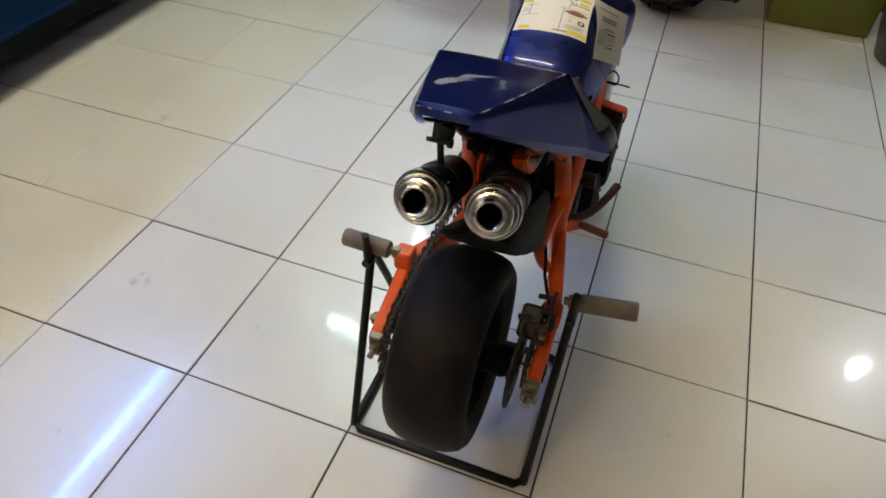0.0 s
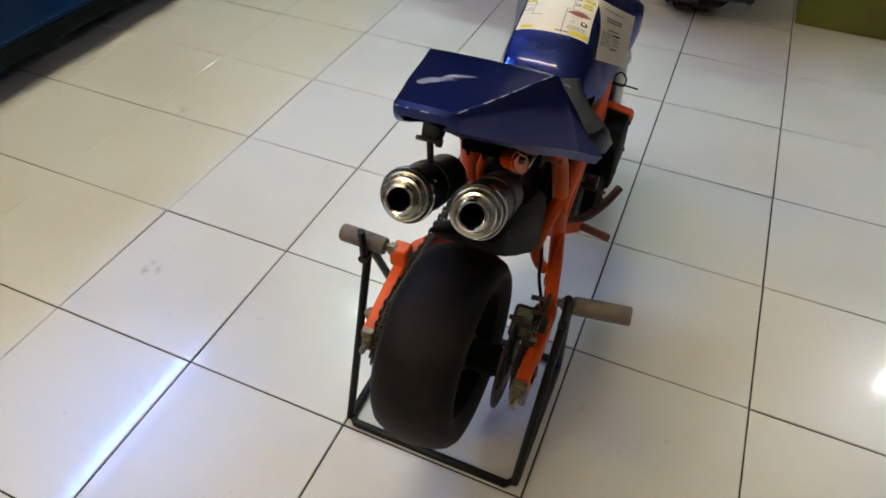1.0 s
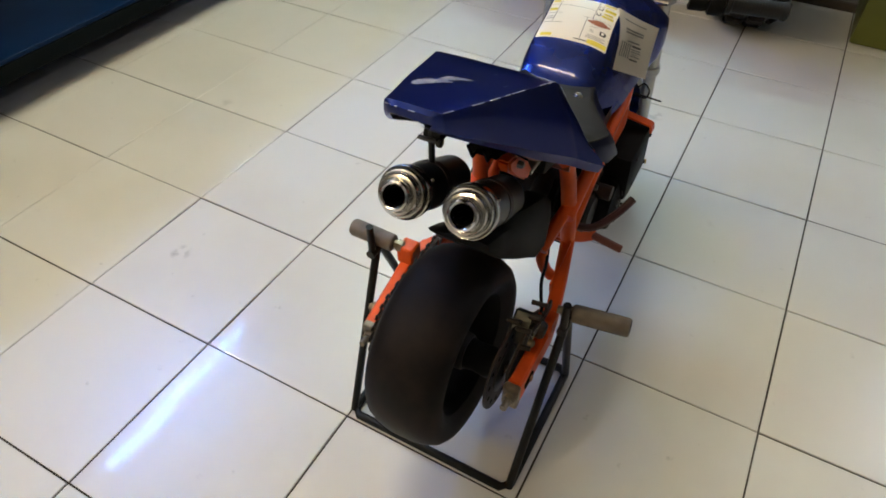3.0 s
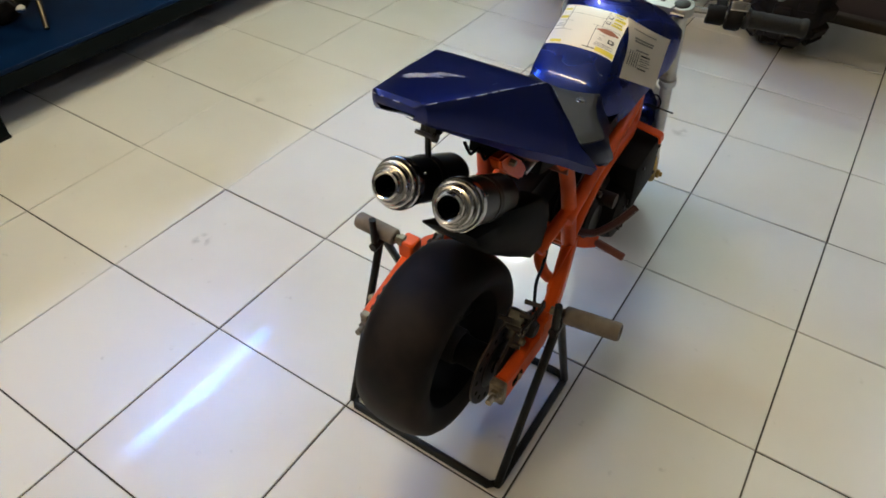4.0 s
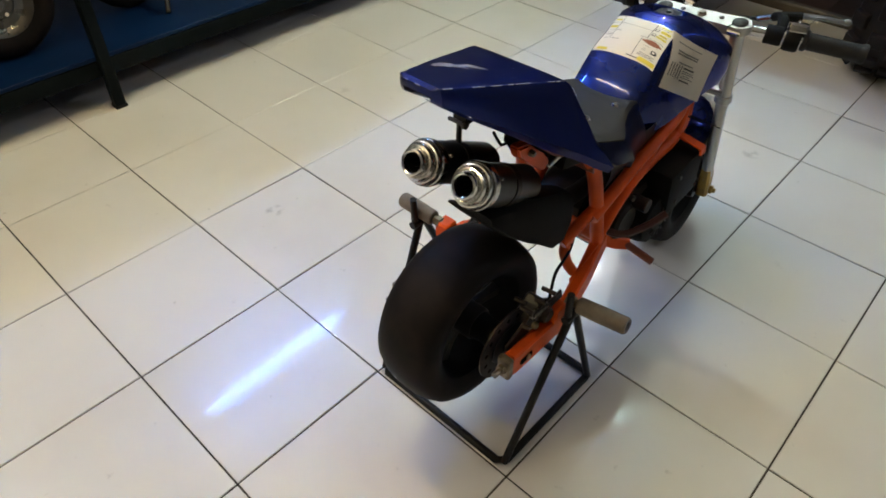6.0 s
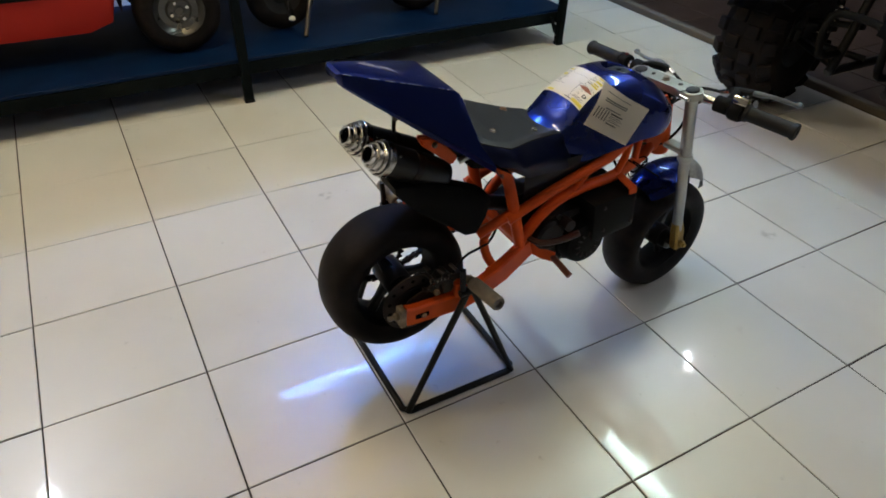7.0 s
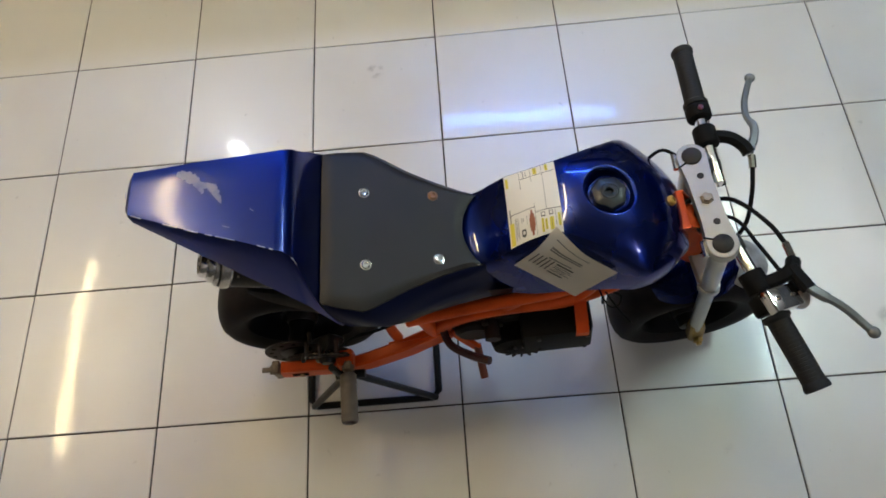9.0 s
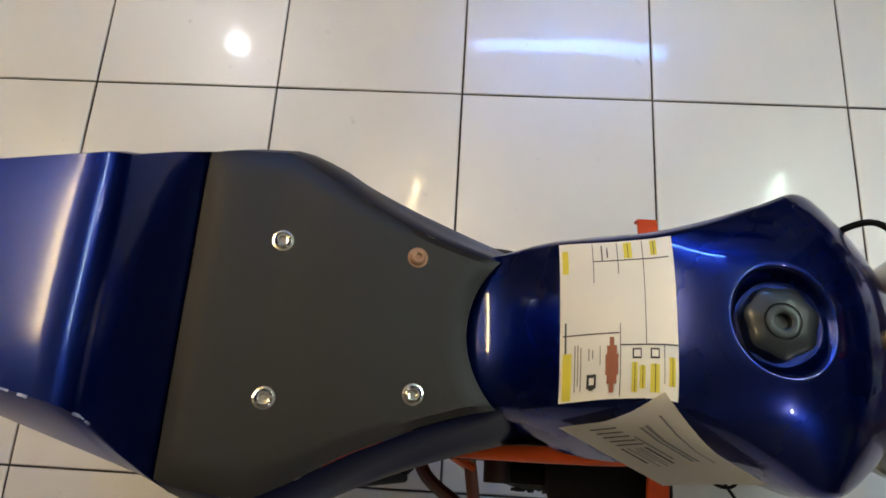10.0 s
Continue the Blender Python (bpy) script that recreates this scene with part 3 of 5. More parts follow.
def cowl_mesh():
    """The folded tail: a rising flat top, raked front face, and sides that flare to the seat's edge."""
    bm = B()

    # stations from the rear lip to the seat: top edge and lower edge at each, with a rounded shoulder
    top = [(0.020, -0.0435, 0.654), TOP_REAR, (0.0345, -0.010, 0.6502), (0.0435, 0.022, 0.6426), (0.0500, 0.050, 0.6358), (0.0560, 0.076, 0.6294), (0.0625, 0.102, 0.6229), (0.0655, 0.114, 0.6199), (0.0680, 0.1235, 0.6172), (0.0705, 0.1295, 0.6120), (0.0735, 0.1335, 0.6030), (0.088, 0.140, 0.576), (0.105, 0.1485, 0.540)]
    low = [(0.019, -0.044, 0.644), (0.029, -0.038, 0.639), (0.041, -0.010, 0.620), (0.055, 0.022, 0.600), (0.0665, 0.050, 0.582), (0.078, 0.076, 0.565), (0.089, 0.102, 0.549), (0.095, 0.116, 0.540), (0.0985, 0.124, 0.535), (0.101, 0.1295, 0.531), (0.103, 0.134, 0.528), (0.113, 0.150, 0.516), (0.123, 0.170, 0.503)]
    grid = []
    for a, b in zip(top, low):
        row = []
        m = 7
        half = []
        for k in range(m + 1):
            u = k / m
            x = a[0] * u
            half.append((x, a[1], a[2] + 0.0012 * (1 - u ** 4)))
        shoulder = [(a[0] + (b[0] - a[0]) * 0.06 + 0.0012, a[1] + (b[1] - a[1]) * 0.06, a[2] + (b[2] - a[2]) * 0.06 - 0.0004)]
        mid = [(a[0] + (b[0] - a[0]) * t + 0.002 * math.sin(math.pi * t), a[1] + (b[1] - a[1]) * t, a[2] + (b[2] - a[2]) * t) for t in (0.35, 0.7)]
        drop = 0.004 + 0.009 * min(1, max(0, (b[1] + 0.03) / 0.12))
        lip = [(b[0], b[1], b[2]), (b[0] - 0.0012, b[1] + 0.0005, b[2] - 0.0018), (b[0] - drop * 0.5, b[1] + 0.002, b[2] - drop), (b[0] - 0.012, b[1] + 0.002, b[2] - drop + 0.002)]
        half = half + shoulder + mid + lip
        row = [Vector((C - p[0], p[1], p[2])) for p in half[::-1]] + [Vector((C + p[0], p[1], p[2])) for p in half[1:]]
        grid.append(row)
    rows = skin(bm, grid)
    bm.faces.new(rows[0][4:-4])
    return bm


cowl = part("tail_cowl", cowl_mesh(), TAILBLUE, bike, "angular metallic blue tail cowl with a scraped patch on top", 32)
bm = B()
under = [(0.020, -0.036, 0.637), (0.050, 0.020, 0.600), (0.080, 0.090, 0.552), (0.112, 0.165, 0.502), (0.105, 0.215, 0.470)]
skin(bm, [[Vector((C - x, y, z)), Vector((C, y, z + 0.004)), Vector((C + x, y, z))] for x, y, z in under])
bmesh.ops.solidify(bm, geom=bm.faces[:], thickness=0.003)
part("under_tray", bm, BLACKMATT, cowl, "black plastic tray under the tail")
# scraped lettering on the tail's top
def on_tail(x, y, lift):
    t = (y - TOP_REAR[1]) / (TOP_FRONT[1] - TOP_REAR[1])
    half = TOP_REAR[0] + (TOP_FRONT[0] - TOP_REAR[0]) * t
    u = min(1, abs(x - C) / half)
    z = TOP_REAR[2] + (TOP_FRONT[2] - TOP_REAR[2]) * t + 0.0004 * math.sin(math.pi * min(1, max(0, t)))
    return Vector((x, y, z + 0.0012 * (1 - u ** 4) + lift))


scrape = random.Random(5)
bm = B()
for path, widths in ((((0.1395, 0.007), (0.1405, 0.014), (0.144, 0.022), (0.149, 0.028), (0.156, 0.033), (0.164, 0.037)), (0.003, 0.0065, 0.0075, 0.006, 0.0045, 0.0015)),
                     (((0.150, 0.030), (0.153, 0.039), (0.156, 0.046), (0.162, 0.050), (0.170, 0.054), (0.176, 0.057)), (0.002, 0.0045, 0.006, 0.0048, 0.003, 0.0008))):
    fine_path = curve_points([(x, y, 0) for x, y in path], 7)
    rows = []
    for i, p in enumerate(fine_path):
        k = i / 7
        w = widths[int(k)] + (widths[min(5, int(k) + 1)] - widths[int(k)]) * (k - int(k))
        a, b = fine_path[max(0, i - 1)], fine_path[min(len(fine_path) - 1, i + 1)]
        side = Vector((b.y - a.y, a.x - b.x, 0)).normalized()
        l, r = w * scrape.uniform(0.7, 1.15), w * scrape.uniform(0.6, 1.1)
        rows.append([on_tail(p.x - side.x * l, p.y - side.y * l, 0.0006), on_tail(p.x, p.y, 0.0006), on_tail(p.x + side.x * r, p.y + side.y * r, 0.0006)])
    skin(bm, rows)
part("scrape_mark", bm, FADED, cowl, "pale grey scraped-off sticker")
# paint worn through at the corner and lip; pale glint painted along the ridge
WEAR_GLINT = material("wear_and_glint", (0.42, 0.44, 0.58), 0.4, spots=(0.10, 0.12, 0.32), wear_scale=180)
for fold in (((0.0278, -0.036, 0.6558), (0.0445, 0.024, 0.6416), (0.0572, 0.080, 0.6281), (0.0668, 0.117, 0.6190)),
             ((0.0708, 0.1292, 0.6125), (0.0738, 0.1340, 0.6025), (0.0800, 0.1368, 0.5912)),
             ((-0.026, -0.0412, 0.6535), (0.0, -0.0446, 0.6552), (0.026, -0.0412, 0.6535))):
    dense = curve_points(fold, 16)
    for k in range(0, len(dense) - 3, 3):
        if scrape.random() < 0.55:
            run = [Vector((C + p.x, p.y, p.z + 0.0006)) for p in dense[k:k + scrape.randint(3, 5)]]
            if len(run) > 1:
                w = scrape.uniform(0.0007, 0.0016)
                part("wear_glint_edge", sweep(B(), run, rect(w, 0.0006, 0.0001)), WEAR_GLINT, cowl)
for x0, y0, x1, y1 in ((0.205, 0.06, 0.2065, 0.068), (0.182, 0.088, 0.185, 0.092)):
    bm = B()
    d = Vector((y1 - y0, x0 - x1, 0)).normalized() * 0.0004
    vs = [bm.verts.new(on_tail(x + k * d.x, y + k * d.y, 0.0012)) for x, y, k in ((x0, y0, 1), (x1, y1, 1), (x1, y1, -1), (x0, y0, -1))]
    bm.faces.new(vs)
    part("scratch", bm, FADED, cowl)


def skirt(s):
    """Side skirt from the pad's edge down to the frame rail."""
    bm = B()
    grid = []
    for k in range(21):
        y = 0.150 + 0.240 * k / 20
        tuck = 1 - 0.34 * max(0, (y - 0.335) / 0.055) ** 1.4
        top = Vector((C + s * (pad_half(y) + 0.0005) * tuck, y, pad_z(y) - 0.001))
        f = min(1, max(0, (y - 0.150) / 0.055))
        g = max(0, (y - 0.205) / 0.15)
        rim = Vector((C + s * (pad_half(y) + 0.008 + 0.004 * (1 - g)) * tuck, y + 0.012 * (1 - g), pad_z(y) - 0.012 - 0.016 * (1 - g)))
        low_y = 0.172 + (y - 0.150) * 0.96
        low = Vector((C + s * (0.124 - 0.058 * g ** 0.75) * tuck, low_y + 0.004, 0.503 - 0.018 * f - 0.040 * g))
        foot = Vector((C + s * (0.112 - 0.048 * g ** 0.75) * tuck, low_y + 0.022, 0.490 - 0.033 * f - 0.038 * g))
        grid.append([top, top * 0.6 + rim * 0.4 + Vector((s * 0.002, 0, 0.001)), rim, rim * 0.4 + low * 0.6, low, low * 0.5 + foot * 0.5, foot])
    skin(bm, grid)
    bmesh.ops.solidify(bm, geom=bm.faces[:], thickness=-0.002 * s)
    part("side_skirt", bm, NAVY, bike, "dark blue side skirt below the seat", 40)


mirrored(skirt)


def lower_panel(s):
    bm = B()
    grid = []
    for k in range(13):
        t = k / 12
        y = 0.262 + 0.20 * t
        top = Vector((C + s * (0.074 - 0.006 * t), y, 0.450 - 0.004 * t))
        low = Vector((C + s * (0.066 - 0.004 * t), y + 0.008, 0.385 + 0.042 * t))
        grid.append([top, top * 0.5 + low * 0.5 + Vector((s * 0.004, 0, 0)), low])
    skin(bm, grid)
    bmesh.ops.solidify(bm, geom=bm.faces[:], thickness=-0.002 * s)
    part("lower_panel", bm, GREYBLUE, bike, "dark panel between the seat and the frame rail", 40)


GREYBLUE = material("dark_navy_plastic", (0.006, 0.006, 0.013), 0.35, spec=0.35, wear=0.3)
mirrored(lower_panel)

# -- frame
def rail(pts, r, name, label="", mat=None, n=10, steps=4, parent=None):
    part(name, tube(B(), pts, r, n, steps), mat or ORANGE, parent or frame_part, label)


bm = lathe(B(), [(0, -0.062), (0.019, -0.062), (0.021, -0.056), (0.021, 0.05), (0.019, 0.056), (0, 0.056)], aim((C, 0.6525, 0.42), (C, 0.636, 0.508)), 20)
frame_part = part("frame", bm, ORANGE, bike, "orange welded steel tube frame")
YZ = Matrix(((0, 0, 1, 0), (1, 0, 0, 0), (0, 1, 0, 0), (0, 0, 0, 1)))
for sx in (-1, 1):
    bm = plate(B(), [(0.584, 0.492), (0.622, 0.500), (0.640, 0.474), (0.648, 0.415), (0.622, 0.380), (0.590, 0.378), (0.596, 0.45)], 0.004, at(C + sx * 0.026 - 0.002, 0, 0) @ YZ)
    part("neck_plate", bm, ORANGE, frame_part, "orange neck side plate")
part("neck_top", plate(B(), [(-0.026, 0.600), (0.026, 0.600), (0.024, 0.622), (-0.024, 0.622)], 0.004, at(C, 0, 0.494)), ORANGE, frame_part)
part("neck_front", sweep(B(), [(C, 0.600, 0.490), (C, 0.600, 0.45), (C, 0.596, 0.382)], rect(0.047, 0.006, 0.001), up=(0, 1, 0)), ORANGE, frame_part)


def side_frame(s):
    def q(dx, y, z):
        return (C + s * dx, y, z)
    rail([q(0.073, 0.236, 0.354), q(0.073, 0.27, 0.368), q(0.073, 0.345, 0.395), q(0.073, 0.407, 0.414), q(0.070, 0.465, 0.430), q(0.054, 0.53, 0.457), q(0.027, 0.60, 0.494)], 0.0100, "upper_rail")
    rail([q(0.060, 0.220, 0.468), q(0.064, 0.237, 0.428), q(0.068, 0.252, 0.368), q(0.070, 0.271, 0.288)], 0.0110, "seat_post")
    rail([q(0.068, 0.272, 0.290), q(0.071, 0.302, 0.334), q(0.072, 0.348, 0.366), q(0.072, 0.407, 0.378), q(0.070, 0.463, 0.380), q(0.058, 0.520, 0.383), q(0.042, 0.570, 0.386), q(0.026, 0.605, 0.394)], 0.0105, "lower_rail")
    if s > 0:
        rail([q(0.070, 0.252, 0.366), q(0.064, 0.222, 0.350), q(0.058, 0.184, 0.330)], 0.0095, "bracing_bar")
        rail([q(0.060, 0.206, 0.340), q(0.056, 0.200, 0.308), q(0.062, 0.204, 0.280), q(0.070, 0.212, 0.262)], 0.0085, "bracing_strut")
    # the left stay's darker maroon paints in the shade under the tail
    rail([q(0.050, 0.222, 0.462), q(0.044, 0.170, 0.490), q(0.040, 0.125, 0.525), q(0.036, 0.090, 0.560)], 0.0070, "tail_stay", mat=MAROON if s < 0 else RUST, label="red-brown tube under the tail")
    rail([q(0.069, 0.480, 0.381), q(0.066, 0.500, 0.410), q(0.062, 0.512, 0.448)], 0.0070, "tank_strut")
    rail([q(0.050, 0.545, 0.386), q(0.048, 0.548, 0.42), q(0.044, 0.556, 0.466)], 0.0070, "neck_strut")
    rail([q(0.073, 0.372, 0.372), q(0.073, 0.392, 0.392), q(0.073, 0.410, 0.416)], 0.0070, "rail_strut")
    bm = B()
    out = 0 if s > 0 else 0.014
    sweep(bm, [q(0.068, 0.486, 0.384), q(0.114 + out, 0.485, 0.377), q(0.117 + out, 0.485, 0.375), q(0.1185 + out, 0.485, 0.366)], rect(0.018, 0.0035, 0.001), up=(s * 0.4, 0, 1))
    part("fairing_bracket", bm, ORANGE, frame_part, "bent orange steel tab")
    # foot peg arm
    bm = sweep(B(), [q(0.066, 0.296, 0.272), q(0.080, 0.318, 0.258), q(0.092, 0.338, 0.250)], rect(0.020, 0.007, 0.002), up=(s, 0, 0))
    part("footrest_arm", bm, ORANGE, frame_part)
    bm = rod(B(), q(0.086, 0.336, 0.252), q(0.138, 0.344, 0.234), 0.0065, 10)
    part("footrest", bm, RUST, frame_part, "worn orange-brown foot peg")


mirrored(side_frame)
part("cross_tube", rod(B(), (C - 0.07, 0.285, 0.288), (C + 0.07, 0.285, 0.288), 0.014, 12), ORANGE, frame_part)
part("seat_cross_bar", sweep(B(), [(C - 0.07, 0.228, 0.447), (C + 0.07, 0.228, 0.447)], rect(0.02, 0.012, 0.003)), RUST, frame_part)

# -- swingarm
arm = part("swingarm", rod(B(), (C - 0.062, 0.290, 0.275), (C + 0.062, 0.290, 0.275), 0.013, 12), ORANGE, bike, "orange box-section swingarm")


def swing_side(s):
    def q(dx, y, z):
        return (C + s * (dx + (0.009 if s < 0 and y < 0.2 else 0.0)), y, z)
    way = [q(0.066, 0.292, 0.276), q(0.082, 0.225, 0.250), q(0.094, 0.165, 0.236), q(0.0985, 0.135, 0.232), q(0.100, 0.03, 0.237), q(0.100, 0.016, 0.240)]
    if s < 0:
        way = [q(0.066, 0.292, 0.264), q(0.082, 0.205, 0.268), q(0.097, 0.155, 0.276), q(0.1035, 0.122, 0.273), q(0.104, 0.06, 0.252), q(0.103, 0.016, 0.240)]
    bm = sweep(B(), way, rect(0.018, 0.038, 0.003), up=(0, 0, 1), scales=[1.12, 1.12, 1.06, 1.0, 1.0, 1.0] if s > 0 else None)
    leg = part("arm_leg", bm, ORANGE, arm)
    bm = box(B(), (0.021, 0.012, 0.038), at(*q(0.100, 0.011, 0.241)), 0.002)
    rod(bm, q(0.100, 0.016, 0.242), q(0.100, -0.014, 0.244), 0.0045, 8)
    lathe(bm, [(0, 0), (0.008, 0), (0.008, 0.006), (0, 0.006)], aim(q(0.100, 0.005, 0.243), q(0.100, -0.01, 0.244)), 6)
    part("chain_adjuster", bm, DULLZINC, leg, "dull zinc chain adjuster bolt")
    if s < 0:
        bm = lathe(B(), [(0, 0), (0.012, 0), (0.012, 0.004), (0.009, 0.005), (0.009, 0.012), (0.005, 0.0125), (0.005, 0.016), (0, 0.016)], Matrix.Translation(q(0.110, 0.047, 0.247)) @ Matrix.Rotation(radians(-90), 4, "Y"), 6)
        part("axle_nut", bm, DULLZINC, leg, "dull zinc axle nut")
    else:
        # black bar laid on the arm as the slot's painted shade
        bm = box(B(), (0.003, 0.026, 0.010), at(*q(0.1095, 0.047, 0.236)), 0.0012)
        part("axle_slot", bm, SOOT_AND_SHADE, leg, "axle slot's shade as a black bar")
        part("axle_end", lathe(B(), [(0, 0.004), (0.004, 0.004), (0.005, 0.002), (0.005, 0)], axis_x(*q(0.109, 0.050, 0.236)), 12), RUSTY, leg)
    bm = box(B(), (0.026, 0.026, 0.030), at(*(q(0.097, 0.126, 0.262) if s > 0 else q(0.105, 0.122, 0.300))), 0.003)
    part("spool_lug", bm, ORANGE, leg)


mirrored(swing_side)
mid_web = plate(B(), [(0.195, 0.262), (0.262, 0.292), (0.262, 0.27), (0.2, 0.24)], 0.004, Matrix(((0, 0, 1, C + 0.075), (1, 0, 0, 0), (0, 1, 0, 0), (0, 0, 0, 1))))
part("gusset", mid_web, ORANGE, arm)
for name, a, b in (("stand_spool", (0.281, 0.134, 0.288), (0.370, 0.139, 0.297)), ("stand_spool", (0.046, 0.117, 0.310), (-0.036, 0.115, 0.316))):
    a, b = Vector(a), Vector(b)
    d = (b - a).normalized()
    bm = lathe(B(), [(0, 0.014), (0.0105, 0.014), (0.0125, 0.016), (0.0128, 0.03), (0.0122, 0.032), (0.0128, 0.034), (0.0128, (b - a).length - 0.003), (0.011, (b - a).length), (0.007, (b - a).length), (0.0065, (b - a).length - 0.006), (0, (b - a).length - 0.006)], aim(a, b), 18)
    sp = part(name, bm, SLEEVE, arm, "grey-brown rubber sleeve on a steel spool")
    bm = lathe(B(), [(0, -0.006), (0.006, -0.006), (0.006, 0.0), (0.0095, 0.0), (0.0095, 0.008), (0.0065, 0.009), (0.0065, 0.015)], aim(a, b), 6)
    part("spool_bolt", bm, DULLZINC, sp)

# -- wheels
def tyre_profile(R, w, rim):
    h = R - rim
    return [(rim + 0.002, -w * 0.36), (rim - 0.003, -w * 0.40), (rim + h * 0.15, -w * 0.46), (rim + h * 0.38, -w * 0.5), (rim + h * 0.62, -w * 0.485), (rim + h * 0.80, -w * 0.42),
            (rim + h * 0.92, -w * 0.30), (rim + h * 0.985, -w * 0.15), (R, 0), (rim + h * 0.985, w * 0.15), (rim + h * 0.92, w * 0.30), (rim + h * 0.80, w * 0.42), (rim + h * 0.62, w * 0.485),
            (rim + h * 0.38, w * 0.5), (rim + h * 0.15, w * 0.46), (rim - 0.003, w * 0.40), (rim + 0.002, w * 0.36)]


def wheel(name, m, R, w, rim, spokes, label, phase=0.5):
    """A wheel whose axle is the local z of m."""
    bm = lathe(B(), tyre_profile(R, w, rim), m, 72)
    top = part(name, lathe(B(), [(0.010, -w * 0.34), (0.024, -w * 0.34), (0.026, -w * 0.30), (0.026, w * 0.30), (0.024, w * 0.34), (0.010, w * 0.34)], m, 28, closed=True), CAST, bike, label)
    tyre = part("tyre", bm, RUBBER, top, "smooth worn black tyre", 60)
    bm = lathe(B(), [(rim - 0.001, -w * 0.40), (rim + 0.004, -w * 0.385), (rim + 0.001, -w * 0.36), (rim - 0.006, -w * 0.33), (rim - 0.008, -w * 0.2), (rim - 0.008, w * 0.2), (rim - 0.006, w * 0.33),
                     (rim + 0.001, w * 0.36), (rim + 0.004, w * 0.385), (rim - 0.001, w * 0.40), (rim - 0.007, w * 0.34), (rim - 0.011, w * 0.2), (rim - 0.011, -w * 0.2), (rim - 0.007, -w * 0.34)], m, 60, closed=True)
    part("rim", bm, BLACKMATT, top, "black cast rim")
    for k in range(spokes):
        a = 2 * math.pi * k / spokes + phase
        d = Vector((math.cos(a), math.sin(a), 0))
        bm = sweep(B(), [m @ (d * 0.02), m @ (d * (rim * 0.55)), m @ (d * (rim - 0.009))], rect(0.019, 0.015, 0.004), up=m.to_3x3() @ Vector((0, 0, 1)), scales=[1.25, 0.9, 1.2])
        part("spoke", bm, BLACK, top)
    return top


REAR = Vector((0.152, 0.047, 0.238))
rear = wheel("rear_wheel", axis_x(*REAR), 0.1365, 0.107, 0.090, 3, "wide smooth rear wheel lifted off the floor", radians(205))
part("axle", rod(B(), REAR - Vector((0.106, 0, 0)), REAR + Vector((0.118, 0, 0)), 0.006, 10), STEEL, rear)
bm = B()
m = axis_x(C + 0.072, REAR.y, REAR.z)
lathe(bm, [(0.030, -0.0015), (0.058, -0.0015), (0.058, 0.0015), (0.030, 0.0015)], m, 48, closed=True)
disc = part("brake_disc", bm, CAST, rear, "dark brake disc")
# black dots on the disc stand in for the dark of its holes
bm = B()
for k in range(14):
    a = 2 * math.pi * k / 14
    lathe(bm, [(0, 0.0021), (0.0035, 0.0021), (0.0035, 0.0019)], m @ at(0.047 * math.cos(a), 0.047 * math.sin(a), 0), 8)
part("disc_hole_shade", bm, SOOT_AND_SHADE, disc)
part("disc_carrier", lathe(B(), [(0.012, -0.012), (0.033, -0.003), (0.033, 0.003), (0.012, 0.004)], m, 20, closed=True), BLACK, disc)
bm = B()
ms = axis_x(C - 0.090, REAR.y, REAR.z)
teeth = 34
outline = []
for k in range(teeth * 4):
    r = (0.063, 0.063, 0.0575, 0.0575)[k % 4]
    a = 2 * math.pi * k / (teeth * 4)
    outline.append((r * math.cos(a), r * math.sin(a)))
ring = []
for z in (-0.0015, 0.0015):
    ring.append([bm.verts.new(ms @ Vector((x, y, z))) for x, y in outline])
    ring.append([bm.verts.new(ms @ Vector((0.051 * math.cos(2 * math.pi * k / len(outline)), 0.051 * math.sin(2 * math.pi * k / len(outline)), z))) for k in range(len(outline))])
for p, q in ((0, 1), (1, 3), (3, 2), (2, 0)):
    for k in range(len(outline)):
        j = (k + 1) % len(outline)
        bm.faces.new((ring[p][k], ring[p][j], ring[q][j], ring[q][k]))
sprocket = part("sprocket", bm, CAST, rear, "dark toothed rear sprocket")
for k in range(3):
    a = 2 * math.pi * k / 3 + radians(205)
    d = Vector((math.cos(a), math.sin(a), 0))
    part("sprocket_arm", sweep(B(), [ms @ (d * 0.012), ms @ (d * 0.052)], rect(0.016, 0.0028, 0.0006), up=(1, 0, 0)), CAST, sprocket)
part("hub_spacer", lathe(B(), [(0.008, -0.076), (0.022, -0.074), (0.020, -0.05), (0.022, -0.036), (0.022, 0.036), (0.020, 0.05), (0.022, 0.07), (0.012, 0.09), (0.008, 0.09)], axis_x(*REAR), 20, closed=True), BLACKMATT, rear)

# rear caliper above the disc
bm = box(B(), (0.030, 0.046, 0.034), at(C + 0.076, 0.098, 0.268) @ Matrix.Rotation(radians(38), 4, "X"), 0.004)
cal = part("rear_caliper", bm, BLACK, bike, "black mechanical brake caliper with zinc bolts")
bm = sweep(B(), [(C + 0.098, 0.135, 0.292), (C + 0.097, 0.105, 0.286), (C + 0.096, 0.075, 0.288)], rect(0.004, 0.016, 0.001))
part("caliper_lever", bm, CAST, cal)
for y, z in ((0.083, 0.262), (0.113, 0.281), (0.125, 0.262)):
    part("caliper_bolt", lathe(B(), [(0, 0.008), (0.0035, 0.008), (0.0055, 0.006), (0.0058, 0)], axis_x(C + 0.091, y, z), 10), DULLZINC, cal)
part("caliper_plate", plate(B(), [(0.03, 0.215), (0.065, 0.215), (0.13, 0.25), (0.132, 0.275), (0.11, 0.29), (0.085, 0.28), (0.03, 0.255)], 0.004, Matrix(((0, 0, 1, C + 0.083), (1, 0, 0, 0), (0, 1, 0, 0), (0, 0, 0, 1)))), CAST, cal)
